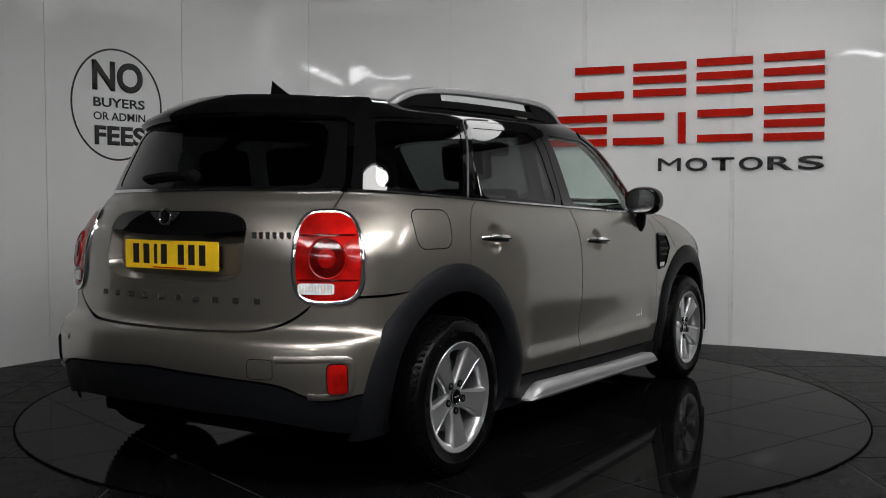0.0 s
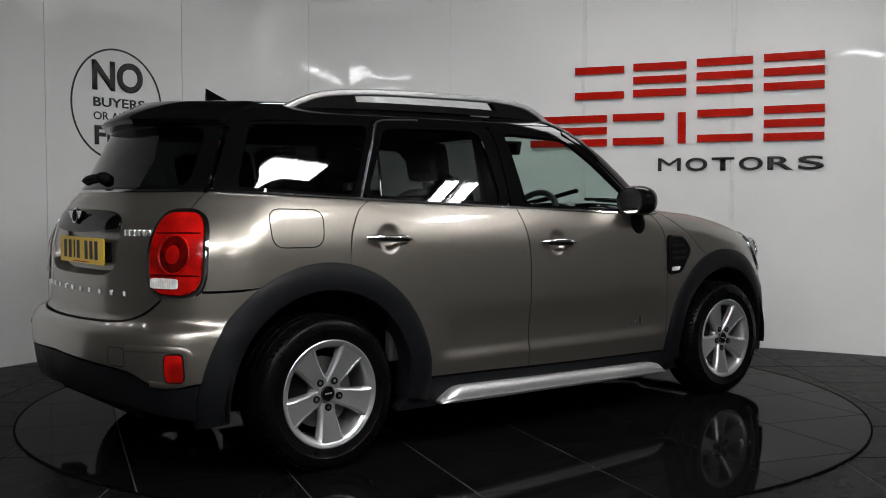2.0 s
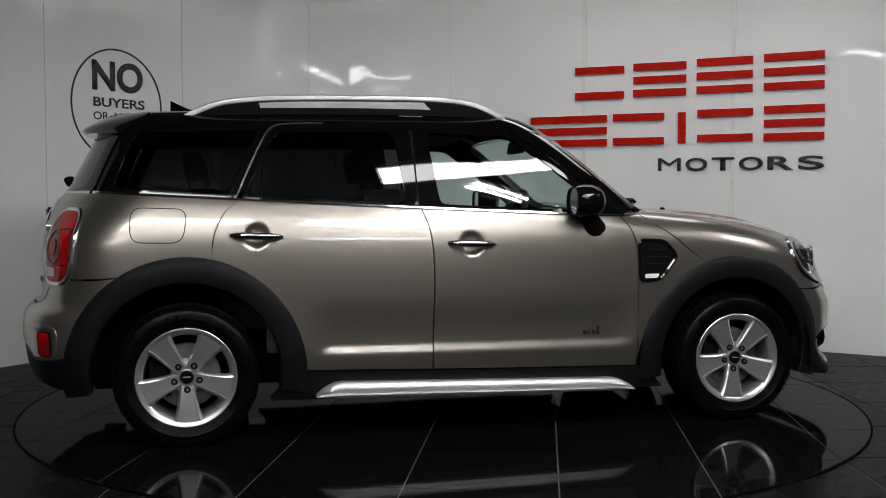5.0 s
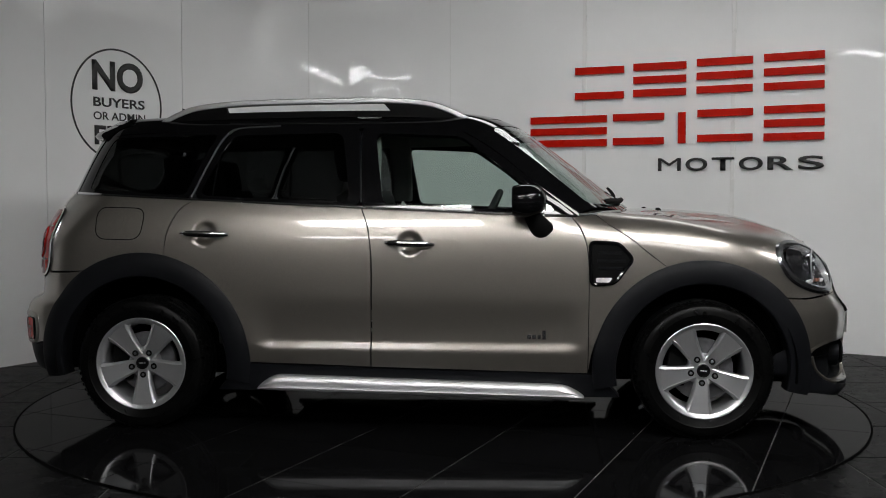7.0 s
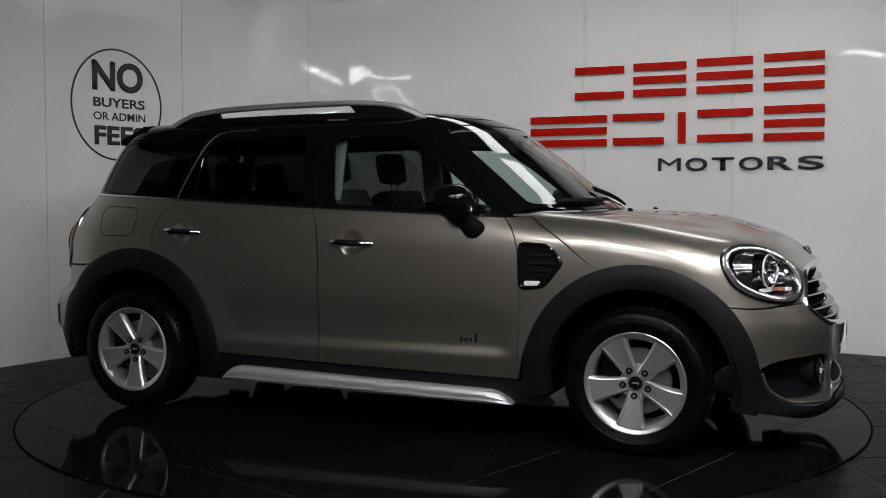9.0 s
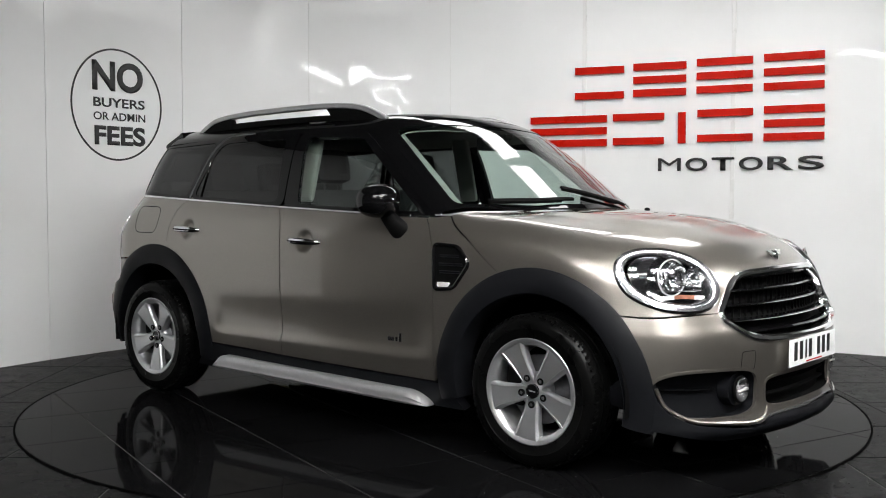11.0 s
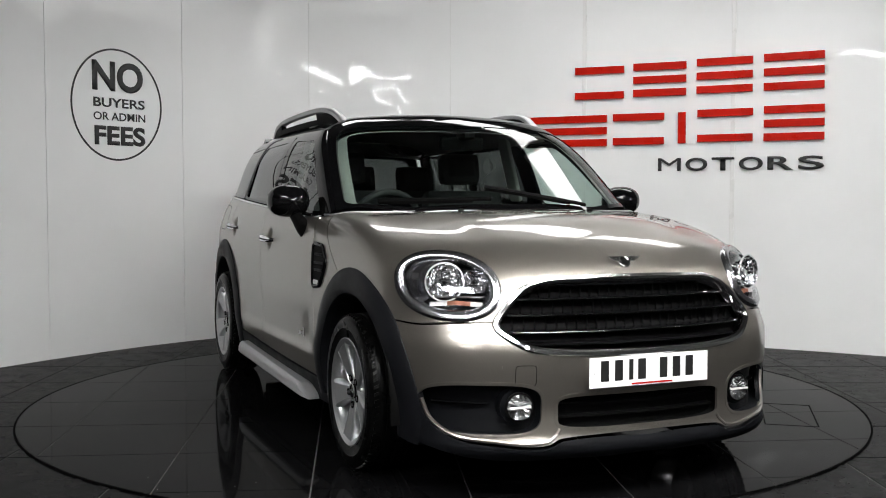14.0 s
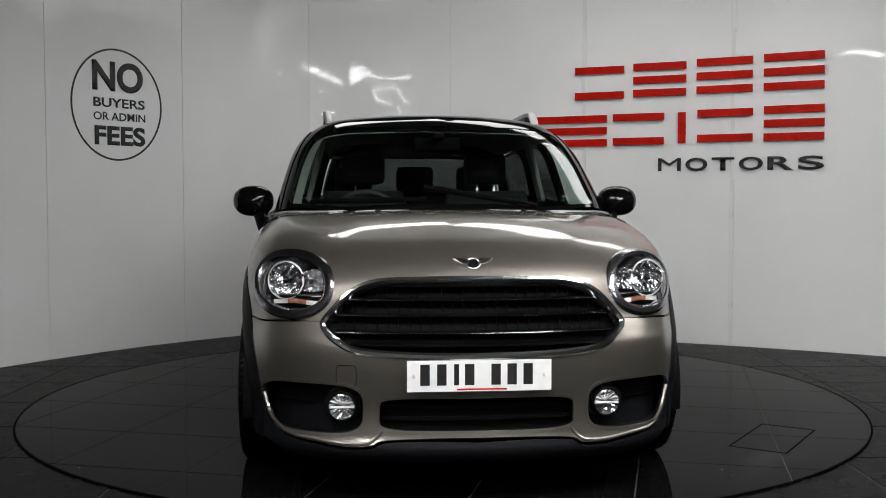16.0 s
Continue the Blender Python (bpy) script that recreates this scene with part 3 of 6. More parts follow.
ar0 = ang(-WX, WZ, -1.2197, 0.8335)
ARC_R = arc(-WX, WZ, RR, ar0, 1.0, 0.9)
rear_doors = sheet("rear_door", coons([ARC_R[-1], (-0.5, 0.9, 0.322), SEAM_M[-1]],
                                      [SEAM_R[0]] + [(x, 0.86, belt(x)) for x in (-0.8, -0.5)] + [SEAM_M[0]],
                                      ARC_R[::-1] + SEAM_R[::-1][1:], SEAM_M[::-1], 100, 90), f_body, M_PAINT, car, along=SIDE)
QUARTER_BACK = [(-1.80, 0.69, 1.137), (-1.93, 0.685, 1.0), (-1.945, 0.68, 0.88), (-1.945, 0.68, 0.755)]
ar1 = 122.0
ARC_Q = arc(-WX, WZ, RR, ar0, ar1, 0.89, 8)
sheet("rear_wing", coons(ARC_Q + [(-1.72, 0.87, 0.757), (-1.86, 0.80, 0.754), QUARTER_BACK[-1]],
                         [SEAM_R[0], (-1.3, 0.84, belt(-1.3)), (-1.5, 0.83, 1.125), (-1.7, 0.80, 1.131), (-1.77, 0.74, 1.135), QUARTER_BACK[0]],
                         SEAM_R[::-1], QUARTER_BACK[::-1], 80, 50), f_body, M_PAINT, car, along=LEVEL)
SHUT = [(0.836, 0.81, 1.034), (0.90, 0.85, 0.985), (1.0, Y, 0.925), (1.09, 0.9, 0.855), (1.172, 0.9, 0.795)]
sheet("front_wing", coons(arc(WX, WZ, RF, 177.5, a_f1, 0.9),
                          [SEAM_F[0], (0.78, 0.84, 1.034), SHUT[0]],
                          SEAM_F[::-1], SHUT[::-1], 40, 56), f_body, M_PAINT, car)
COWL = [(1.045, 0.0, 1.05), (1.03, 0.25, 1.045), (0.98, 0.5, 1.04), (0.91, 0.7, 1.036), (0.836, 0.81, 1.034)]
GRILLE_TOP = [(2.04, 0.0, 0.822), (2.03, 0.2, 0.818), (2.0, 0.36, 0.803), (1.99, 0.45, 0.765), (1.99, 0.51, 0.705), (1.985, 0.545, 0.652)]
SEAM_B = [(1.93, 0.66, 0.652), (1.84, 0.80, 0.655), (1.76, 0.86, 0.66), (1.703, 0.89, 0.663)]
CENTRE_B = [(1.045, 0, 1.05), (1.3, 0, 1.03), (1.6, 0, 1.0), (1.85, 0, 0.93), (1.97, 0, 0.885), (2.04, 0, 0.822)]
LAMP_HOLE = ((1, 2), (0.678, 0.79), (0.138, 0.106), 2.3)
sheet("bonnet", coons(COWL, GRILLE_TOP + SEAM_B, CENTRE_B, SHUT + arc(WX, WZ, RF, a_f1, a_f2, 0.9)[1:], 90, 110), f_body, M_PAINT, car,
      holes=(LAMP_HOLE,), mid=True)
GRILLE_LOW = [(2.12, 0.0, 0.545), (2.11, 0.25, 0.549), (2.07, 0.42, 0.56), (2.03, 0.50, 0.585), (1.995, 0.543, 0.62), (1.985, 0.545, 0.648)]
CHIN = [(2.13, 0.0, 0.240), (2.12, 0.2, 0.238), (2.10, 0.335, 0.230), (2.085, 0.39, 0.212), (2.05, 0.52, 0.214), (1.98, 0.70, 0.244), (1.90, 0.80, 0.30), (1.85, 0.85, 0.385)]
ARC_B = arc(WX, WZ, RF, ang(WX, WZ, 1.703, 0.660), 8, 0.89, 8)
FOG_HOLE = ((1, 2), (0.605, 0.348), (0.195, 0.093), 3.6)
AIR_HOLE = ((1, 2), (0.0, 0.334), (0.362, 0.066), 6)
sheet("front_bumper", coons(CHIN, GRILLE_LOW + [(1.93, 0.66, 0.648), (1.84, 0.80, 0.651), (1.76, 0.86, 0.656), (1.703, 0.89, 0.659)],
                            [(2.13, 0, 0.240), (2.14, 0, 0.35), (2.155, 0, 0.5), (2.12, 0, 0.545)], [CHIN[-1]] + ARC_B[::-1], 130, 60), f_body, M_PAINT, car,
      holes=(FOG_HOLE, AIR_HOLE), mid=True)
LIP_LOW = [(2.10, 0.0, 0.190), (2.08, 0.3, 0.186), (2.02, 0.5, 0.184), (1.93, 0.70, 0.190), (1.85, 0.80, 0.198), (1.79, 0.84, 0.20)]
sheet("front_lip", coons(LIP_LOW, [(2.15, 0, 0.235), (2.12, 0.2, 0.233), (2.10, 0.335, 0.225), (2.085, 0.39, 0.207), (2.05, 0.52, 0.209), (1.98, 0.70, 0.239), (1.90, 0.80, 0.295),
                                   (1.84, 0.85, 0.40)],
                         [(2.10, 0, 0.190), (2.15, 0, 0.215), (2.15, 0, 0.235)], [(1.79, 0.84, 0.20), (1.82, 0.85, 0.28), (1.84, 0.85, 0.40)], 60, 14),
      f_body, M_CLAD, car, mid=True, lift=0.003, skirt=0.025, label="black plastic lower lip")
# rear
TG_SIDE = [(-1.94, 0.676, 0.75), (-1.945, 0.68, 0.88), (-1.93, 0.685, 1.0), (-1.80, 0.69, 1.137)]
TG_LOW = [(-2.07, 0.0, 0.618), (-2.05, 0.25, 0.620), (-2.02, 0.45, 0.628), (-1.99, 0.56, 0.66), (-1.95, 0.63, 0.71), (-1.94, 0.676, 0.75)]
PLATE_HOLE = ((1, 2), (0.0, 0.93), (0.375, 0.135), 5)
tailgate = sheet("tailgate", coons(TG_LOW, [(-1.965, 0, 1.138), (-1.955, 0.25, 1.138), (-1.93, 0.5, 1.137), (-1.80, 0.69, 1.137)],
                                   [(-2.07, 0, 0.618), (-2.045, 0, 0.8), (-2.03, 0, 1.0), (-1.965, 0, 1.138)], TG_SIDE, 200, 150), f_body, M_PAINT, car, along=LEVEL, mid=True, holes=(PLATE_HOLE,))
RB_TOP = [(-2.07, 0.0, 0.614), (-2.05, 0.25, 0.616), (-2.02, 0.45, 0.624), (-1.99, 0.565, 0.655), (-1.95, 0.637, 0.706), (-1.945, 0.68, 0.747), (-1.86, 0.80, 0.750), (-1.72, 0.87, 0.753)]
ARC_RB = arc(-WX, WZ, RR, ar1, 171, 0.89, 9)
RB_LOW = [(-2.14, 0.0, 0.475), (-2.10, 0.4, 0.457), (-2.05, 0.58, 0.440), (-2.0, 0.68, 0.402), (-1.93, 0.78, 0.395), (-1.88, 0.84, 0.405), ARC_RB[-1]]
REFL_HOLE = ((1, 2), (0.775, 0.475), (0.062, 0.066), 6)
sheet("rear_bumper", coons(RB_LOW, RB_TOP + [ARC_RB[0]], [(-2.14, 0, 0.475), (-2.13, 0, 0.57), (-2.07, 0, 0.614)], ARC_RB[::-1], 110, 40), f_body, M_PAINT, car, along=LEVEL, mid=True)
RL_LOW = [(-2.10, 0.0, 0.325), (-2.06, 0.4, 0.315), (-1.97, 0.62, 0.295), (-1.86, 0.78, 0.255), (-1.80, 0.84, 0.23)]
sheet("lower_rear_bumper", coons(RL_LOW, [(-2.14, 0.0, 0.471), (-2.10, 0.4, 0.453), (-2.05, 0.58, 0.436), (-2.0, 0.68, 0.398), (-1.93, 0.78, 0.391), (-1.88, 0.84, 0.40), (-1.855, 0.89, 0.41)],
                                 [(-2.10, 0, 0.325), (-2.125, 0, 0.39), (-2.14, 0, 0.471)], [(-1.80, 0.84, 0.23), (-1.84, 0.87, 0.32), (-1.855, 0.89, 0.41)], 70, 24), f_body, M_CLAD, car,
      mid=True, lift=-0.006, skirt=0.03, label="black plastic lower bumper")


# ---- wheel-arch cladding, sills ----
def build_arch(cx, r_in, r_out, a0, a1, tail_lo, tail_hi):
    """Flared plastic arch: a lip, a broad face, and a return into the wheel well."""
    angles = np.linspace(a0, a1, 60)
    rows = []
    for r, off, back in ((r_in - 0.012, -0.10, 0), (r_in - 0.012, 0.006, 0), (r_in - 0.006, 0.014, 0), (r_in + 0.015, 0.019, 0), ((r_in + r_out) / 2, 0.018, 0), (r_out - 0.012, 0.012, 0), (r_out, 0.004, 0), (r_out, -0.02, 0)):
        pts = np.array([(cx + r * math.cos(radians(a)), 0.89, WZ + r * math.sin(radians(a))) for a in angles])
        pts = snap(f_body, pts, SIDE)
        pts[:, 1] += off
        rows.append(pts)
    g = np.stack(rows, 0)
    return [mesh_grid("arch_cladding", g * (1, s, 1), M_CLAD, car, label="black grained plastic wheel-arch cladding") for s in (-1, 1)]


build_arch(WX, 0.412, 0.511, -14, 191, 0, 0)
build_arch(-WX, 0.430, 0.535, -10, 190, 0, 0)
sheet("sill_cladding", coons([(-0.97, 0.87, 0.19), (0.0, 0.87, 0.185), (0.96, 0.87, 0.18)], [(-0.83, 0.9, 0.326), (-0.2, 0.9, 0.311), (0.3, 0.9, 0.302), (0.86, 0.9, 0.293)],
                             [(-0.97, 0.87, 0.19), (-0.85, 0.9, 0.326)], [(0.96, 0.87, 0.18), (0.86, 0.9, 0.293)], 50, 12), f_body, M_CLAD, car, along=SIDE, lift=0.004, skirt=0.05,
      label="black plastic sill")


def build_sill_bar(s):
    xs = np.linspace(-0.76, 0.785, 60)
    rows = []
    for x in xs:
        t = (x + 0.76) / 1.545
        e = min(1.0, (x + 0.76) / 0.12, (0.785 - x) / 0.13)
        e = e * (2 - e)
        lo, hi = 0.206 - 0.020 * t, 0.278 - 0.034 * t
        hi = lo + (hi - lo) * (0.12 + 0.88 * e)
        y = 0.918 + 0.02 * e
        rows.append([(x, s * 0.87, lo), (x, s * (y - 0.002), lo), (x, s * (y + 0.006), lo + (hi - lo) * 0.18), (x, s * (y + 0.002), lo + (hi - lo) * 0.42),
                     (x, s * (y + 0.004), lo + (hi - lo) * 0.55), (x, s * (y - 0.004), hi - 0.008), (x, s * (y - 0.014), hi), (x, s * 0.87, hi)])
    mesh_grid("sill_bar", np.array(rows), M_SILVER, car, close_u=True, caps=True, label="satin silver sill bar")


for s in (-1, 1):
    build_sill_bar(s)


# ---- cabin: pillars, glass, roof ----
def pts3(q, y):
    return np.array([(x, y, z) for x, z in q])


NW = 96
fd_o = loop2(pts3([(-0.266, belt(-0.266) + 0.006), (0.755, 1.036), (0.44, 1.290), (0.225, 1.452), (-0.285, 1.468)], 0.8), NW, 0.02)
fd_i = loop2(pts3([(-0.165, belt(-0.165) + 0.022), (0.665, 1.052), (0.385, 1.275), (0.195, 1.415), (-0.215, 1.432)], 0.8), NW, 0.035)
rd_o = loop2(pts3([(-1.105, belt(-1.105) + 0.006), (-0.274, belt(-0.274) + 0.006), (-0.293, 1.468), (-0.935, 1.458), (-1.02, 1.31)], 0.8), NW, 0.05)
rd_i = loop2(pts3([(-1.075, belt(-1.07) + 0.022), (-0.325, belt(-0.325) + 0.022), (-0.375, 1.434), (-0.925, 1.425), (-0.985, 1.31)], 0.8), NW, 0.05)
qd_o = loop2(np.array([(-1.79, 0.71, 1.143), (-1.12, 0.8, belt(-1.12) + 0.006), (-1.035, 0.78, 1.31), (-0.95, 0.72, 1.462), (-1.66, 0.64, 1.42)]), NW, 0.03)
qd_i = loop2(np.array([(-1.68, 0.77, 1.160), (-1.145, 0.8, belt(-1.145) + 0.018), (-1.065, 0.78, 1.31), (-1.005, 0.73, 1.432), (-1.575, 0.68, 1.415)]), NW, 0.03)
frame_ring("door_frame", fd_o, fd_i, f_cabin, M_GLOSSBLACK, car, SIDE, label="gloss black window frame")
frame_ring("door_frame", rd_o, rd_i, f_cabin, M_GLOSSBLACK, car, SIDE, label="gloss black window frame")
frame_ring("rear_pillar", qd_o, qd_i, f_cabin, M_GLOSSBLACK, car, LEVEL, rows=7, label="gloss black rear pillar")
trim_on("windscreen_pillar", [(0.775, 0.80, 1.040), (0.60, 0.76, 1.170), (0.44, 0.72, 1.294), (0.33, 0.70, 1.378), (0.225, 0.68, 1.458)], f_cabin, 30,
        [(-0.034, -0.012), (-0.030, 0.002), (-0.012, 0.006), (0.012, 0.006), (0.030, 0.002), (0.034, -0.012)], M_GLOSSBLACK, car, label="gloss black windscreen pillar")
pane("front_window", fd_i, f_cabin, M_GLASS, car, SIDE, label="clear side window")
pane("rear_window", rd_i, f_cabin, M_PRIVACY, car, SIDE, label="dark tinted side window")
pane("quarter_window", qd_i, f_cabin, M_PRIVACY, car, LEVEL, label="dark tinted quarter window")


def loop_sym(corners, n, r):
    c = [np.array(q, float) for q in corners]
    return loop2(np.array(c + [q * (1, -1, 1) for q in c[::-1]]), n, r)


ws_o = loop_sym([(1.045, 0.02, 1.045), (0.98, 0.5, 1.042), (0.765, 0.80, 1.040), (0.44, 0.72, 1.290), (0.225, 0.68, 1.455), (0.33, 0.50, 1.525), (0.40, 0.25, 1.535), (0.41, 0.02, 1.538)], 160, 0.05)
ws_i = loop_sym([(1.02, 0.02, 1.068), (0.97, 0.47, 1.065), (0.805, 0.74, 1.07), (0.50, 0.67, 1.29), (0.33, 0.625, 1.425), (0.41, 0.47, 1.478), (0.47, 0.25, 1.487), (0.485, 0.02, 1.490)], 160, 0.05)
frame_ring("windscreen_surround", ws_o, ws_i, f_cabin, M_GLOSSBLACK, car, None, rows=6, sides=(1,), label="gloss black windscreen pillars")
pane("windscreen", ws_i, f_cabin, M_GLASS, car, None, sides=(1,), rings=12, label="clear curved windscreen")
tg_o = loop_sym([(-1.965, 0.02, 1.143), (-1.88, 0.5, 1.143), (-1.80, 0.69, 1.143), (-1.70, 0.62, 1.44), (-1.78, 0.4, 1.455), (-1.83, 0.02, 1.46)], 140, 0.04)
tg_i = loop_sym([(-1.95, 0.02, 1.160), (-1.92, 0.45, 1.160), (-1.87, 0.62, 1.165), (-1.74, 0.56, 1.40), (-1.80, 0.35, 1.415), (-1.82, 0.02, 1.42)], 140, 0.06)
frame_ring("tailgate_frame", tg_o, tg_i, f_cabin, M_GLOSSBLACK, car, LEVEL, sides=(1,), rows=5, label="gloss black tailgate frame")
pane("rear_screen", tg_i, f_cabin, M_PRIVACY, car, LEVEL, sides=(1,), rings=9, label="dark tinted rear screen")
ROOF_SIDE = [(0.225, 0.69, 1.462), (-0.28, 0.70, 1.476), (-0.95, 0.68, 1.468), (-1.4, 0.66, 1.445), (-1.655, 0.63, 1.435)]
sheet("roof", coons([(0.41, 0, 1.54), (0.33, 0.5, 1.53), ROOF_SIDE[0]], [(-1.80, 0, 1.50), (-1.76, 0.4, 1.48), ROOF_SIDE[-1]],
                    [(0.41, 0, 1.54), (-0.3, 0, 1.57), (-1.2, 0, 1.56), (-1.80, 0, 1.50)], ROOF_SIDE, 40, 70), f_cabin, M_GLOSSBLACK, car, mid=True, label="gloss black roof", gap=0.001)


def build_spoiler():
    ys = np.linspace(-0.58, 0.58, 40)
    rows = []
    for y in ys:
        k = 1 - 0.55 * (abs(y) / 0.6) ** 2
        tip, zt = -1.865 + 0.62 * y * y, 1.440 - 0.05 * y * y
        z0 = 1.573 - 0.02 * 1.2 ** 2 - 0.1 * y * y
        rows.append([(-1.48, y, z0 - 0.012), (-1.50, y, z0 + 0.005), (tip + 0.14, y, z0 - 0.008), (tip + 0.012, y, zt + 0.026), (tip, y, zt + 0.012), (tip + 0.015, y, zt - 0.006), (tip + 0.10, y, zt - 0.010), (tip + 0.18, y, zt + 0.006)])
    mesh_grid("roof_spoiler", np.array(rows), M_GLOSSBLACK, car, close_u=True, caps=True, label="gloss black roof spoiler")


build_spoiler()

# ledge between waist and glass
LEDGE = spline([(0.74, 0.84, 1.038), (0.3, 0.86, belt(0.3)), (-0.3, 0.86, belt(-0.3)), (-0.8, 0.86, belt(-0.8)), (-1.12, 0.84, belt(-1.12)), (-1.4, 0.83, 1.122), (-1.6, 0.81, 1.132), (-1.72, 0.77, 1.137),
                (-1.80, 0.69, 1.139), (-1.88, 0.5, 1.140), (-1.93, 0.25, 1.141), (-1.95, 0.0, 1.141)], 120)
l_out, l_in = snap(f_body, LEDGE - (0, 0, 0.006), LEVEL), snap(inner_of(f_cabin, 0.02), LEDGE + (0, 0, 0.003), LEVEL)
for s in (-1, 1):
    mesh_grid("waist_ledge", np.stack([l_out - normals(f_body, l_out) * 0.003, l_in]) * (1, s, 1), M_GLOSSBLACK, car, label="black waist ledge under the glass")

# bright strips along the waist and window frames
trim_on("belt_strip", [(x, 0.84, belt(x)) for x in (-1.12, -0.8, -0.4, 0.0, 0.4, 0.745)], f_body, 60, strip_section(0.007, 0.008), M_CHROME, car, along=SIDE, label="thin chrome waist strip")
trim_on("belt_strip", [(-1.12, 0.84, belt(-1.12)), (-1.4, 0.83, 1.122), (-1.6, 0.81, 1.132), (-1.73, 0.77, 1.137), (-1.79, 0.70, 1.140)], f_body, 40, strip_section(0.007, 0.008), M_CHROME, car, along=LEVEL,
        label="thin chrome waist strip")
trim_on("belt_strip", [(-1.81, 0.68, 1.140), (-1.88, 0.5, 1.141), (-1.955, 0.25, 1.142), (-1.965, 0.0, 1.142)], f_body, 30, strip_section(0.007, 0.008), M_CHROME, car, along=LEVEL, label="thin chrome waist strip")
trim_on("cowl_strip", [(0.76, 0.83, 1.036), (0.84, 0.80, 1.038), (0.91, 0.70, 1.040), (0.98, 0.5, 1.045), (1.02, 0.3, 1.05), (1.038, 0.14, 1.052), (1.042, 0.0, 1.052)], f_body, 60, strip_section(0.002, 0.004), M_SILVER, car, label="thin silver cowl strip")
trim_on("frame_trim", [(-1.11, 0.8, 1.12), (-1.025, 0.78, 1.31), (-0.965, 0.74, 1.425), (-0.90, 0.72, 1.462), (-0.7, 0.71, 1.472)], f_cabin, 40, strip_section(0.0035, 0.004), M_DISC, car,
        along=SIDE, label="thin grey window trim")
trim_on("window_divider", [(-1.005, 0.8, 1.125), (-0.985, 0.77, 1.32)], f_cabin, 12, strip_section(0.005, 0.004), M_GLOSSBLACK, car, along=SIDE)

# ---- roof rails, antenna ----
def build_rail(s):
    c = spline([(-1.34, 0.545, 1.495), (-1.25, 0.555, 1.538), (-1.13, 0.566, 1.572), (-0.86, 0.580, 1.593), (-0.36, 0.588, 1.601), (-0.12, 0.583, 1.598), (0.03, 0.575, 1.583), (0.13, 0.568, 1.551), (0.215, 0.56, 1.508)], 70)
    up = np.tile((0, 0, 1.0), (70, 1))
    sec = [(0.021 * math.copysign(abs(math.cos(t)) ** 0.6, math.cos(t)), 0.0155 * math.copysign(abs(math.sin(t)) ** 0.6, math.sin(t))) for t in np.linspace(0, 2 * math.pi, 14)[:-1]]
    rail = sweep("roof_rail", c * (1, s, 1), up, sec, M_SILVER, car, label="satin silver roof rail")

    def block(name, x0, x1, top, lean0, lean1, label):
        """A black piece between roof and rail; its ends lean by the given amounts."""
        bm = bmesh.new()
        n, vs = 16, []
        for t in np.linspace(0, 1, n):
            x = x0 + (x1 - x0) * t
            xt = x + lean0 * (1 - t) + lean1 * t
            zr = 1.573 - 0.02 * (x + 0.4) ** 2 - 0.1 * 0.34 - 0.012
            zt = max(top(xt, zr), zr + 0.004)
            yy = float(np.interp(x, c[:, 0], c[:, 1]))
            vs.append([bm.verts.new((q, s * (yy + d), z)) for q, d, z in ((x, -0.018, zr), (x, 0.020, zr - 0.008), (xt, 0.015, zt), (xt, -0.013, zt))])
        for k in range(n - 1):
            for i in range(4):
                bm.faces.new((vs[k][i], vs[k][(i + 1) % 4], vs[k + 1][(i + 1) % 4], vs[k + 1][i]))
        bm.faces.new(vs[0])
        bm.faces.new(vs[-1])
        bmesh.ops.recalc_face_normals(bm, faces=bm.faces)
        part(name, bm, M_DARK, rail, label)

    under = lambda x, zr: float(np.interp(x, c[:, 0], c[:, 2])) - 0.008
    block("rail_foot", -1.29, -0.98, under, 0.0, -0.02, "black rail foot")
    block("rail_foot", -0.13, 0.18, under, -0.07, 0.0, "black rail foot")
    block("rail_base", -1.0, -0.1, lambda x, zr: zr + 0.024, 0.0, 0.0, "black strip under the rail")


for s in (-1, 1):
    build_rail(s)


def build_antenna():
    rows = []
    for t in np.linspace(0, 1, 14):
        x = -1.43 + 0.20 * t
        top = 1.547 + 0.078 * (1 - t) ** 1.25
        x_top = x + 0.0
        w = 0.026 * math.sin(math.pi * min(1, 0.25 + t * 0.75)) + 0.003
        rows.append([(x, -w, 1.535), (x_top, -w * 0.35, (top + 1.535) / 2), (x_top, 0, top), (x_top, w * 0.35, (top + 1.535) / 2), (x, w, 1.535)])
    mesh_grid("antenna", np.array(rows), M_GLOSSBLACK, car, close_u=True, caps=True, label="black shark-fin antenna")


build_antenna()


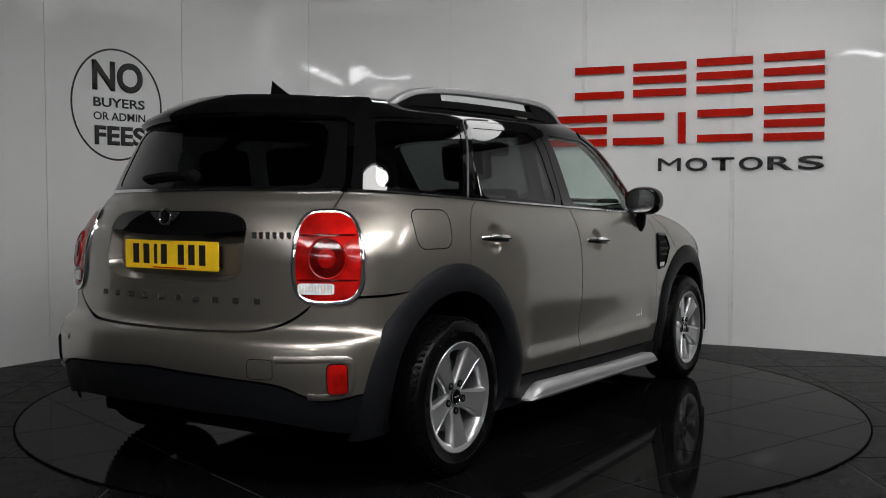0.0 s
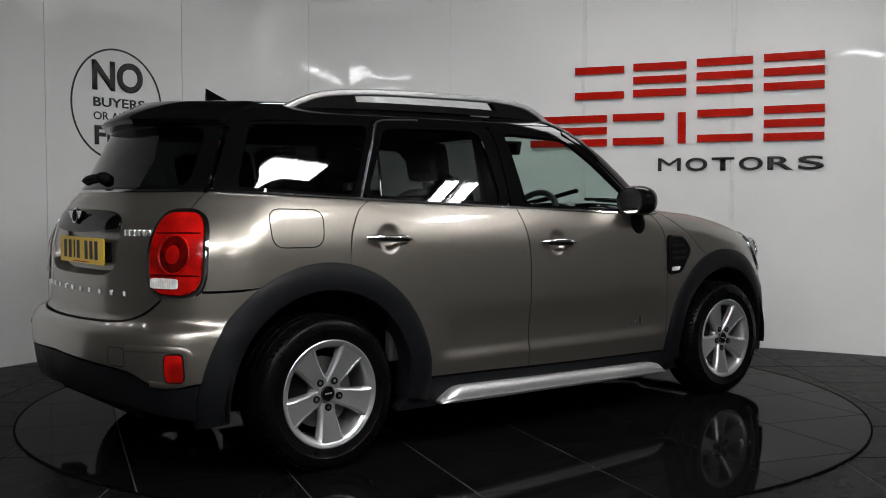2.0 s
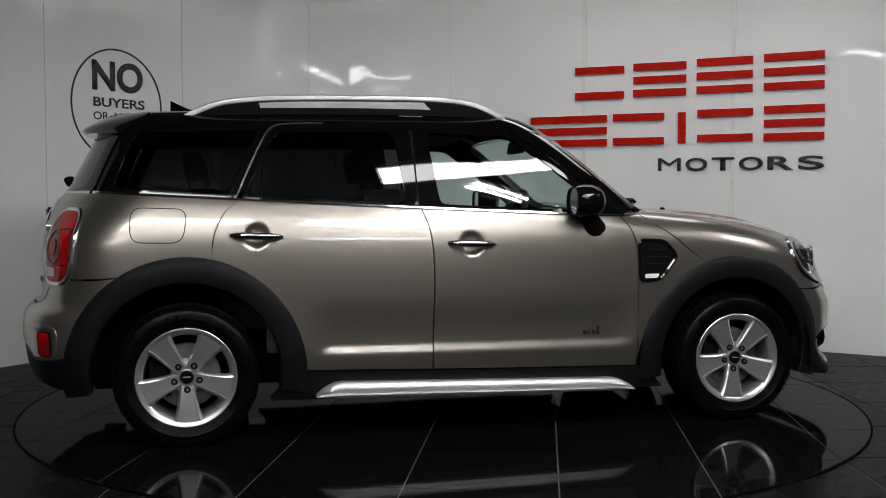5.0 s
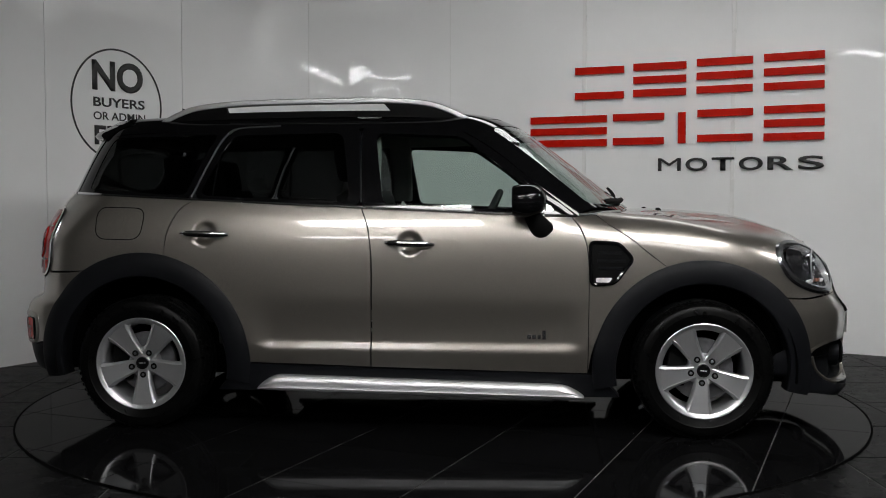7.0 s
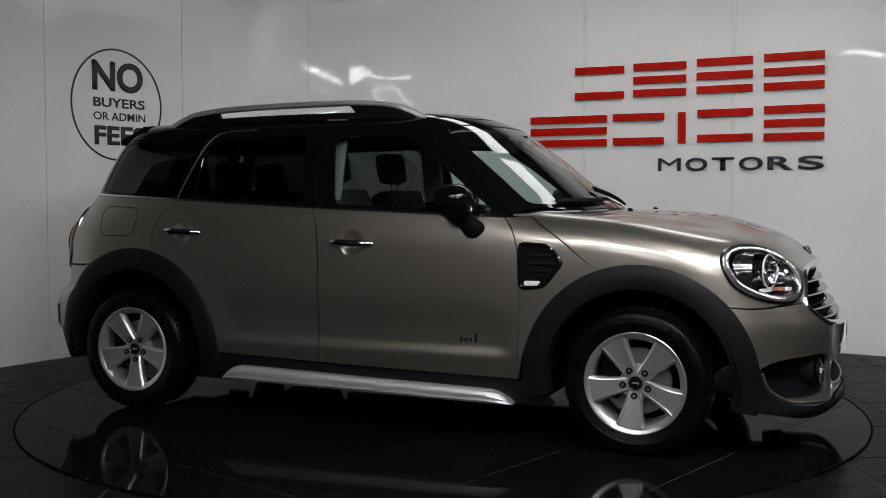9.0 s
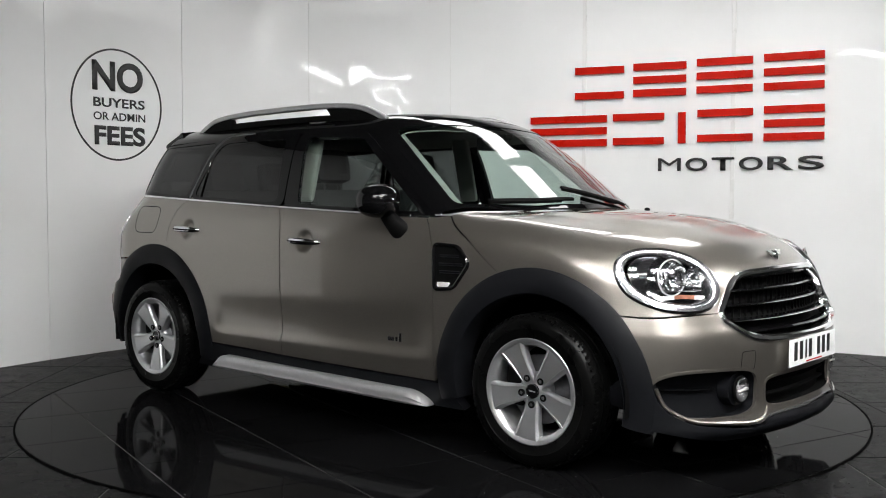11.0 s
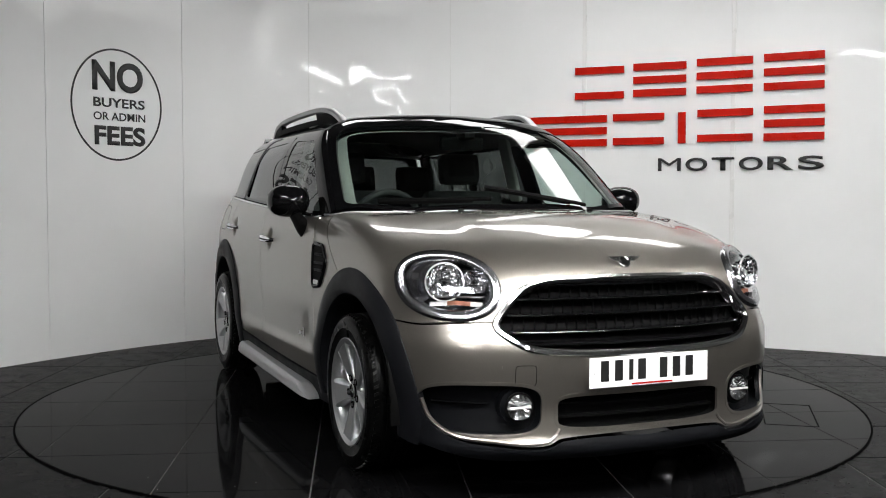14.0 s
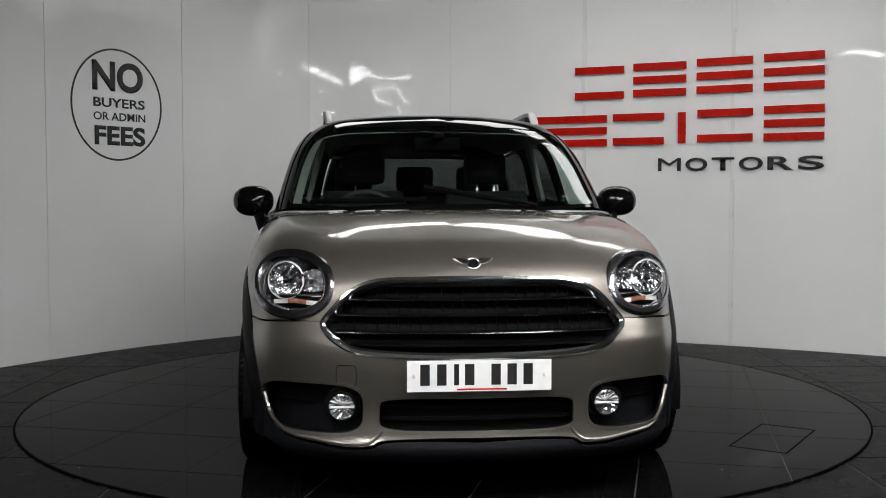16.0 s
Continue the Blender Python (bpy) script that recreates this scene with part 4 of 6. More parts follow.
# ---- wheels ----
def build_wheel(x, s, spin):
    root = part("wheel", bmesh.new(), M_DARK, car)
    root.matrix_basis = pose(x, s * 0.80, WZ) @ (pose(0, 0, 0, 0, spin, 0) if s > 0 else pose(0, 0, 0, 0, spin, 180))
    R, w = 0.321, 0.106
    prof = [(0.205, -w + 0.01), (0.215, -w - 0.002), (0.262, -w - 0.004), (0.298, -w + 0.004), (R - 0.008, -w + 0.018)]
    for k in range(4):
        y0 = -0.075 + k * 0.05
        prof += [(R, y0 - 0.02 if k else -w + 0.032), (R, y0 + 0.02), (R - 0.007, y0 + 0.022), (R - 0.007, y0 + 0.028)] if k < 3 else [(R, y0 - 0.02), (R, w - 0.032)]
    prof += [(R - 0.008, w - 0.018), (0.303, w - 0.004), (0.298, w + 0.001), (0.275, w + 0.004), (0.262, w + 0.006), (0.258, w + 0.003), (0.226, w + 0.002), (0.218, w - 0.004), (0.205, w - 0.012)]
    tyre = lathe("tyre", prof, M_TYRE, root, 96, "black rubber tyre")
    bm = bmesh.new()
    for row in (1,):
        for k in range(72):
            a = 2 * math.pi * (k + 0.25 * row) / 72
            for dy in (0.088, ):
                c, sn = math.cos(a), math.sin(a)
                y = row * dy
                q = []
                for da, dr, yy in ((-0.006, 0.001, -0.016), (0.006, 0.001, -0.016), (0.006, 0.001, 0.010), (-0.006, 0.001, 0.010)):
                    for rr in (R - 0.012, R + dr - 0.003 - (0.004 if (yy * row) > 0 else 0)):
                        aa = a + da / R + (yy * row) * 1.2
                        q.append(bm.verts.new((rr * math.cos(aa), y + yy, rr * math.sin(aa))))
                for f4 in ((1, 3, 5, 7), (0, 1, 3, 2), (2, 3, 5, 4), (4, 5, 7, 6), (6, 7, 1, 0)):
                    bm.faces.new([q[i] for i in f4])
    bmesh.ops.recalc_face_normals(bm, faces=bm.faces)
    tagged(part("tread", bm, M_TYRE, tyre), kind="stuff")
    rim = lathe("rim", [(0.200, -0.08), (0.196, 0.03), (0.198, 0.075), (0.205, 0.094), (0.214, 0.101), (0.221, 0.103), (0.2225, 0.108), (0.219, 0.110), (0.208, 0.106), (0.198, 0.100), (0.190, 0.090), (0.187, 0.06), (0.187, -0.08)],
                M_ALLOY, root, 96, "silver alloy rim")
    # five broad tapering spokes, dished towards the hub
    for k in range(5):
        a = math.radians(-90 + 72 * k)
        ur, ut = np.array((math.cos(a), 0, math.sin(a))), np.array((-math.sin(a), 0, math.cos(a)))
        uy = np.array((0, 1.0, 0))
        rows = []
        for t in np.linspace(0, 1, 12):
            r = 0.036 + 0.170 * t
            hw = 0.0300 + 0.036 * t - 0.004 * math.sin(math.pi * t) + (0.008 * max(0, t - 0.8) / 0.2)
            yt = 0.080 + 0.0265 * t ** 0.8
            d = 0.030 + 0.01 * t
            sec = [(-hw, yt - d), (-hw * 1.03, yt - 0.012), (-hw * 0.93, yt - 0.004), (-hw * 0.74, yt - 0.0005), (-hw * 0.70, yt - 0.003), (0, yt - 0.0045), (hw * 0.70, yt - 0.003), (hw * 0.74, yt - 0.0005),
                   (hw * 0.93, yt - 0.004), (hw * 1.03, yt - 0.012), (hw, yt - d)]
            rows.append([ur * r + ut * u + uy * v for u, v in sec])
        mesh_grid("spoke", np.array(rows), M_ALLOY, rim, close_u=True, caps=True)
    lathe("hub", [(0.001, 0.076), (0.034, 0.078), (0.052, 0.078), (0.068, 0.074), (0.074, 0.066), (0.076, 0.03)], M_ALLOY, rim, 48)
    for k in range(5):
        a = math.radians(-90 + 72 * k)
        cx, cz = 0.058 * math.cos(a), 0.058 * math.sin(a)
        lathe("lug_hole", [(0.0150, 0.078), (0.0148, 0.0862), (0.0135, 0.0868), (0.012, 0.0850), (0.001, 0.0848)], M_DARK, rim, 20, at=(cx, 0.0008, cz))
        lathe("lug_bolt", [(0.0075, 0.080), (0.0075, 0.0872), (0.005, 0.0880), (0.001, 0.0880)], M_DISC, rim, 6, at=(cx, 0, cz), smooth=False)
    cap = lathe("centre_cap", [(0.030, 0.077), (0.0305, 0.086), (0.028, 0.088), (0.0275, 0.0875), (0.001, 0.089)], M_GLOSSBLACK, rim, 40, "black centre cap")
    lathe("cap_ring", [(0.0295, 0.084), (0.031, 0.0892), (0.0285, 0.0896), (0.0275, 0.088)], M_CHROME, rim, 40)
    bm = bmesh.new()
    for dx in (-0.016, -0.004, 0.006):
        add_box(bm, dx, dx + 0.009, 0.0885, 0.0898, -0.003, 0.003)
    part("cap_mark", bm, M_SILVER, rim)
    lathe("brake_disc", [(0.06, 0.028), (0.145, 0.028), (0.147, 0.02), (0.145, 0.008), (0.06, 0.008)], M_DISC, root, 48, "steel brake disc")
    bm = bmesh.new()
    add_box(bm, 0.07, 0.165, -0.02, 0.05, -0.09, 0.09, 0.015)
    part("brake_caliper", bm, M_DARK, root)
    return root


for x in (-WX, WX):
    for s in (-1, 1):
        build_wheel(x, s, 2 if x < 0 else -6)


# ---- wheel wells and underbody ----
def build_under():
    for cx, r in ((WX, 0.43), (-WX, 0.445)):
        for s in (-1, 1):
            rows = []
            for a in np.linspace(-8, 188, 30):
                rows.append([(cx + r * math.cos(radians(a)), s * yy, WZ + r * math.sin(radians(a))) for yy in (0.50, 0.70, 0.875)])
            g = np.array(rows)
            mesh_grid("wheel_liner", g, M_DARK, car, label="dark wheel-well liner")
            bm = bmesh.new()
            bm.faces.new([bm.verts.new((cx + r * math.cos(radians(a)), s * 0.50, max(0.21, WZ + r * math.sin(radians(a))))) for a in np.linspace(-14, 194, 30)])
            part("liner_wall", bm, M_DARK, car)
    bm = bmesh.new()
    add_box(bm, -0.88, 0.90, -0.84, 0.84, 0.19, 0.26, 0.02)
    add_box(bm, -1.95, -0.88, -0.49, 0.49, 0.22, 0.34, 0.02)
    add_box(bm, 0.90, 1.98, -0.49, 0.49, 0.20, 0.40, 0.02)
    part("underbody", bm, M_DARK, car, "dark underbody")
    for b in ((-1.80, -0.75, -0.72, 0.72, 0.86, 0.90), (0.85, 1.85, -0.60, 0.60, 0.80, 0.84), (-1.82, -1.76, -0.5, 0.5, 0.3, 1.08)):
        bm = bmesh.new()
        add_box(bm, *b, 0.01)
        part("inner_panel", bm, M_DARK, car)


build_under()


# ---- lamps, grille and other fittings of the car ----
def oval(c, r, n, count, x, s=1):
    """A loop in the y-z plane at x."""
    t = np.linspace(0, 2 * math.pi, count, endpoint=False)
    ca, sa = np.cos(t), np.sin(t)
    return np.stack([np.full(count, x), c[0] + r[0] * np.sign(ca) * np.abs(ca) ** (2 / n), c[1] + r[1] * np.sign(sa) * np.abs(sa) ** (2 / n)], 1)


def side_loop(corners, n, r):
    return loop2(np.array([(x, 0.9, z) for x, z in corners]), n, r)


def dish(name, c, r, depth, mat, parent, way, n=28, rings=5, label="", ribs=0.0, rim=0.0):
    """A round bowl (or, with a negative depth, a dome) that faces a way."""
    w = np.array(way, float) / np.linalg.norm(way)
    u = np.cross((0, 0, 1.0), w)
    u /= np.linalg.norm(u)
    v = np.cross(w, u)
    rows = []
    if rim:
        rows.append([np.array(c) + (u * math.cos(2 * math.pi * j / n) + v * math.sin(2 * math.pi * j / n)) * r - w * rim for j in range(n)])
    for k in range(rings):
        q = 1 - k / (rings - 1) * 0.97
        row = []
        for j in range(n):
            a = 2 * math.pi * j / n
            d = -depth * (1 - q * q) + ribs * (j % 2) * q
            row.append(np.array(c) + (u * math.cos(a) + v * math.sin(a)) * r * q + w * d)
        rows.append(row)
    return mesh_grid(name, np.array(rows), mat, parent, close_u=True, label=label, smooth=ribs == 0.0)


def ring3(name, c, r, tube, mat, parent, way, n=36, label=""):
    w = np.array(way, float) / np.linalg.norm(way)
    u = np.cross((0, 0, 1.0), w)
    u /= np.linalg.norm(u)
    v = np.cross(w, u)
    p = np.array([np.array(c) + (u * math.cos(2 * math.pi * j / n) + v * math.sin(2 * math.pi * j / n)) * r for j in range(n)])
    return sweep(name, p, np.tile(w, (n, 1)), [(a * tube, b * tube) for a, b in ROUND], mat, parent, closed=True, label=label)


def box_part(name, dims, mat, parent, bevel=0.0, label="", m=None):
    bm = bmesh.new()
    add_box(bm, *dims, bevel)
    if m is not None:
        bmesh.ops.transform(bm, matrix=m, verts=bm.verts)
    return part(name, bm, mat, parent, label)


def surf_x(f, x0, a, z):
    return float(snap(f, [(x0, a, z)], FORE)[0, 0])


def facet_dish(name, c, r, depth, parent, way, seed, label):
    """A bowl of flat mirror facets, each tilted a little differently, cut straight along its foot."""
    rng = random.Random(seed)
    w = np.array(way, float) / np.linalg.norm(way)
    u = np.cross((0, 0, 1.0), w)
    u /= np.linalg.norm(u)
    v = np.cross(w, u)
    n, rings = 22, 6
    bm = bmesh.new()
    for k in range(rings):
        for j in range(n):
            tilt = [rng.uniform(-0.006, 0.006) for _ in range(4)]
            q4 = []
            for (a, b), d in zip(((k, j), (k, j + 1), (k + 1, j + 1), (k + 1, j)), tilt):
                q, t = 1 - a / rings * 0.9, 2 * math.pi * b / n
                p = np.array((math.cos(t) * r * q, max(math.sin(t) * r * q, -0.74 * r)))
                q4.append(bm.verts.new(np.array(c) + u * p[0] + v * p[1] + w * (d - depth * (1 - q * q))))
            bm.faces.new(q4)
    return part(name, bm, M_REFLECTOR, parent, label)


def build_headlight(s):
    lo = snap(f_body, oval((0.678, 0.79), (0.142, 0.109), 2.25, 72, 1.88), FORE)
    nn = normals(f_body, lo)
    k = np.array((1, s, 1))
    ring = sweep("headlight", lo * k, nn * k, [(-0.022, -0.010), (-0.021, 0.004), (-0.012, 0.013), (0.006, 0.014), (0.018, 0.006), (0.022, 0.0), (0.022, -0.012)], M_BRIGHT, car, closed=True,
                 label="oval headlight with chrome ring")
    lens_loop = oval((0.678, 0.79), (0.126, 0.094), 2.25, 72, 1.88)
    lens = pane("lens", lens_loop, f_body, M_LENS, ring, FORE, lift=0.010, sides=(s,), rings=8)[0]
    # bowl
    c = np.array((1.80, 0.665, 0.79))
    lip = snap(f_body, lens_loop, FORE)
    back = oval((0.665, 0.79), (0.118, 0.088), 2.25, 72, 1.80)
    rows = [lip, lip * 0.5 + back * 0.5, back, c + (back - c) * 0.5, c + (back - c) * 0.04]
    mesh_grid("bowl", np.array(rows) * k, M_BOWL, ring, close_u=True, label="black lamp bowl")
    way = (1, s * 0.35, 0.05)
    facet_dish("main_reflector", (1.868, s * 0.700, 0.803), 0.070, 0.050, ring, way, 5, "faceted chrome main reflector")
    ring3("reflector_rim", (1.866, s * 0.700, 0.803), 0.071, 0.003, M_SILVER, ring, way)
    dish("bulb_cap", (1.862, s * 0.700, 0.803), 0.015, -0.02, M_BOWL, ring, way, n=16)
    facet_dish("side_reflector", (1.912, s * 0.600, 0.800), 0.049, 0.034, ring, way, 9, "faceted chrome side reflector")
    dish("bulb_cap", (1.905, s * 0.600, 0.800), 0.009, -0.012, M_BOWL, ring, way, n=14)
    box_part("brow", (-0.10, 0.10, -0.004, 0.004, -0.004, 0.004), M_CHROME, ring, 0.002, m=pose(1.885, s * 0.655, 0.748, 0, 0, s * -66 + (180 if s < 0 else 0)))
    for j in range(9):
        box_part("turn_signal", (-0.007, 0.007, -0.011, 0.011, -0.009, 0.007), M_AMBER if 3 <= j < 7 else M_CLEAR, ring, 0.002,
                 m=pose(1.838 + 0.0125 * j, s * (0.735 - 0.018 * j), 0.728 - 0.0015 * abs(j - 4), 0, 0, s * 30))


def build_grille():
    half = snap(f_body, spline(GRILLE_TOP + GRILLE_LOW[::-1][1:], 60))
    loop = np.vstack([half, (half * (1, -1, 1))[::-1][1:-1]])
    nn = normals(f_body, loop)
    ring = sweep("grille", loop, nn, [(-0.014, -0.03), (-0.014, 0.004), (-0.008, 0.011), (0.004, 0.011), (0.012, 0.004), (0.014, -0.03)], M_CHROME, car, closed=True, label="black slatted grille with chrome surround")
    pane("grille_mesh", loop, inner_of(f_body, 0.06), M_DARK, ring, lift=0.0, sides=(1,), rings=8)
    for z, w in ((0.787, 0.385), (0.737, 0.462), (0.681, 0.505), (0.622, 0.515), (0.580, 0.46)):
        ys = np.linspace(-w, w, 60)
        p = snap(inner_of(f_body, 0.022), np.stack([np.full(60, 2.0), ys, np.full(60, z)], 1), FORE)
        n = np.tile((1.0, 0, 0), (60, 1))
        slat = sweep("slat", p, n, [(-0.010, -0.03), (-0.007, 0.0), (0.0, 0.007), (0.009, -0.004), (0.010, -0.03)], M_GLOSSBLACK, ring)
        if 0.6 < z < 0.75:
            sweep("slat_trim", p + (0.006, 0, 0.001), n, [(-0.0022, -0.002), (0, 0.0022), (0.0022, -0.002)], M_CHROME, slat, label="thin chrome slat edge")
    for y in np.linspace(-0.48, 0.48, 25):
        for z in (0.655, 0.71, 0.76):
            if abs(y) < {0.655: 0.5, 0.71: 0.46, 0.76: 0.4}[z]:
                x = surf_x(inner_of(f_body, 0.05), 2.0, abs(y), z)
                box_part("mesh_bar", (x - 0.004, x + 0.006, y - 0.002, y + 0.002, z - 0.022, z + 0.022), M_DARK, ring)


def wing(name, m, s, r0, r1, h, parent):
    """One swept wing of an emblem: four feathers under a straight top edge, in the local x-z plane."""
    for j in range(4):
        zt, zb = h - j * h * 0.42, h - j * h * 0.42 - h * 0.34
        a, b = r0 * (0.92 - 0.05 * j), r1 - (r1 - r0) * 0.16 * j
        quad = [(a, zt), (b, zt), (b - (r1 - r0) * 0.16, zb), (a, zb)]
        bm = bmesh.new()
        lo = [bm.verts.new((s * x, 0.004, z)) for x, z in quad]
        hi = [bm.verts.new((s * x, -0.004, z)) for x, z in quad]
        bm.faces.new(lo)
        bm.faces.new(hi)
        for k in range(4):
            bm.faces.new((lo[k], lo[(k + 1) % 4], hi[(k + 1) % 4], hi[k]))
        bmesh.ops.recalc_face_normals(bm, faces=bm.faces)
        bmesh.ops.transform(bm, matrix=m, verts=bm.verts)
        part(name, bm, M_CHROME, parent)


def build_front_fittings():
    # lower intake
    hole = oval((0.0, 0.334), (0.362, 0.066), 6, 120, 2.1)
    pane("lower_intake", hole, inner_of(f_body, 0.05), M_DARK, car, FORE, lift=0.0, sides=(1,), rings=6, label="dark recessed lower intake")
    lo = snap(f_body, hole, FORE)
    lo2 = snap(inner_of(f_body, 0.05), hole, FORE)
    mesh_grid("intake_wall", np.stack([lo, lo2]), M_DARK, car, close_u=True)
    sweep("intake_edge", lo, normals(f_body, lo), [(-0.008, -0.004), (-0.007, 0.0008), (0.0, 0.0014), (0.006, 0.0008), (0.007, -0.012)], M_PAINT, car, closed=True)
    for z in (0.312, 0.356):
        ys = np.linspace(-0.35, 0.35, 40)
        p = snap(inner_of(f_body, 0.03), np.stack([np.full(40, 2.1), ys, np.full(40, z)], 1), FORE)
        sweep("intake_bar", p, np.tile((1.0, 0, 0), (40, 1)), [(-0.006, -0.02), (-0.004, 0.004), (0.004, 0.004), (0.006, -0.02)], M_DARK, car)
    for s in (-1, 1):
        k = np.array((1, s, 1))
        hole = oval((0.605, 0.348), (0.197, 0.095), 3.6, 90, 2.0)
        pane("fog_recess", hole, inner_of(f_body, 0.055), M_CLAD, car, FORE, lift=0.0, sides=(s,), rings=6, label="black fog-lamp recess")
        lo, lo2 = snap(f_body, hole, FORE), snap(inner_of(f_body, 0.055), hole, FORE)
        mesh_grid("recess_wall", np.stack([lo + normals(f_body, lo) * 0.001, lo2]) * k, M_CLAD, car, close_u=True)
        sweep("recess_edge", lo * k, normals(f_body, lo) * k, [(-0.008, -0.004), (-0.007, 0.0008), (0.0, 0.0014), (0.006, 0.0008), (0.007, -0.012)], M_PAINT, car, closed=True)
        x = surf_x(f_body, 2.0, 0.49, 0.357)
        cc, way = (x - 0.018, s * 0.490, 0.357), (1, s * 0.12, 0)
        pod = dish("fog_lamp", (cc[0] - 0.004, *cc[1:]), 0.066, -0.003, M_CLAD, car, way, n=40, rim=0.05, label="round fog lamp in black pod")
        ring3("fog_ring", (cc[0] + 0.012, *cc[1:]), 0.049, 0.006, M_DARK, pod, way)
        dish("fog_reflector", (cc[0] + 0.018, *cc[1:]), 0.048, 0.012, M_REFLECTOR, pod, way, n=32, ribs=0.002, label="bright ribbed fog reflector")
        dish("fog_lens", (cc[0] + 0.016, *cc[1:]), 0.047, -0.016, M_LENS, pod, way, n=32, label="clear domed lens")
        box_part("fog_bar", (cc[0] + 0.018, cc[0] + 0.026, cc[1] - 0.043, cc[1] + 0.043, 0.352, 0.360), M_CLEAR, pod, 0.002)
        ys = np.linspace(0.58, 0.74, 20)
        p = snap(inner_of(f_body, 0.045), np.stack([np.full(20, 1.98), ys, np.full(20, 0.363)], 1), FORE)
        sweep("recess_blade", p * k, np.tile((1.0, 0, 0), (20, 1)), [(-0.005, -0.01), (-0.002, 0.006), (0.002, 0.006), (0.005, -0.01)], M_GLOSSBLACK, car)
        # painted blade along the chin
        c = snap(f_body, spline([(2.10, 0.345, 0.272), (2.095, 0.365, 0.240), (2.08, 0.40, 0.219), (2.04, 0.52, 0.220), (1.97, 0.70, 0.249), (1.90, 0.79, 0.30), (1.87, 0.825, 0.37)], 60))
        sweep("chin_blade", c * k, normals(f_body, c) * k, [(-0.008, -0.006), (-0.006, 0.002), (0.0, 0.005), (0.006, 0.003), (0.008, -0.006)], M_PAINT, car, label="painted blade on the front lip")
    # tow cover outline
    trim_on("tow_cover", side_free([(-1, 0)], 0.474, 0.472, 0.036, 0.038, 2.1), f_body, 60, strip_section(0.0012, 0.0006, -0.002), M_DARK, car, closed=True, along=FORE, sides=(-1,))
    # plate
    plate = box_part("number_plate", (2.163, 2.168, -0.259, 0.261, 0.423, 0.535), M_PLATEW, car, 0.0018, label="white front number plate")
    for j, y in enumerate((-0.195, -0.135, -0.082, -0.035, 0.060, 0.118, 0.176)):
        w = 0.009 if j == 2 else 0.017
        box_part("plate_bar", (2.1675, 2.1688, y - w, y + w, 0.446, 0.522), M_INK, plate)
    box_part("plate_line", (2.1675, 2.1685, -0.08, 0.10, 0.428, 0.434), M_RED, plate)
    for y in (-0.235, 0.237):
        dish("plate_cap", (2.168, y, 0.480), 0.008, -0.003, M_PLATEW, plate, (1, 0, 0), n=16)
    # bonnet emblem
    x = surf_x(f_body, 2.0, 0.0, 0.868)
    e = dish("bonnet_emblem", (x + 0.006, 0, 0.868), 0.024, -0.006, M_DARK, car, (0.75, 0, 0.65), n=28, rim=0.012, label="chrome winged bonnet emblem")
    ring3("emblem_ring", (x + 0.008, 0, 0.869), 0.024, 0.004, M_CHROME, e, (0.75, 0, 0.65))
    for s in (-1, 1):
        wing("emblem_wing", pose(x + 0.012, 0, 0.876, 0, -40, 0) @ pose(0, 0, 0, 0, 0, -90), s, 0.024, 0.074, 0.015, e)


def side_free(_, a, z, ra, rz, x):
    return oval((a, z), (ra, rz), 7, 60, x)


def build_mirror(s):
    c = np.array((0.515, 0.940, 1.102))
    rows = []
    for t in np.linspace(-0.62, 0.999, 16):
        x = t * 0.098
        q = (1 - abs(t) ** 2.3) ** 0.5 if t > 0 else (1 - (0.8 * t) ** 2) ** 0.5
        row = []
        for a in np.linspace(0, 2 * math.pi, 36, endpoint=False):
            ca, sa = math.cos(a), math.sin(a)
            row.append((c[0] + x, s * (c[1] + 0.101 * q * math.copysign(abs(ca) ** 0.85, ca)), c[2] + 0.078 * q * math.copysign(abs(sa) ** 0.85, sa)))
        rows.append(row)
    cap = mesh_grid("door_mirror", np.array(rows), M_GLOSSBLACK, car, close_u=True, label="gloss black round door mirror")
    ring = [np.array(q) for q in rows[0]]
    mid = sum(ring) / len(ring)
    g = np.array([[mid + (q - mid) * k + np.array((d, 0, 0)) for q in ring] for k, d in ((1, 0), (0.95, -0.004), (0.92, 0.004), (0.9, 0.008))])
    mesh_grid("mirror_rim", g, M_DARK, cap, close_u=True)
    bm = bmesh.new()
    bm.faces.new([bm.verts.new(mid + (q - mid) * 0.91 + np.array((0.006, 0, 0))) for q in ring])
    part("mirror_glass", bm, M_CHROME, cap, "silvered mirror glass")
    path = spline([(0.53, 0.925, 1.055), (0.555, 0.905, 1.015), (0.585, 0.885, 0.975), (0.60, 0.868, 0.955)], 16)
    t = np.gradient(path, axis=0)
    t /= np.linalg.norm(t, axis=1)[:, None]
    g = []
    for k, p in enumerate(path):
        w = 0.034 + 0.022 * k / 15
        b = np.cross(t[k], (0, 1, 0))
        b /= np.linalg.norm(b)
        n = np.cross(b, t[k])
        g.append([p + b * w * math.cos(a) + n * w * 0.62 * math.sin(a) for a in np.linspace(0, 2 * math.pi, 20, endpoint=False)])
    mesh_grid("mirror_arm", np.array(g) * (1, s, 1), M_DARK, cap, close_u=True, caps=True, label="matt black mirror arm")


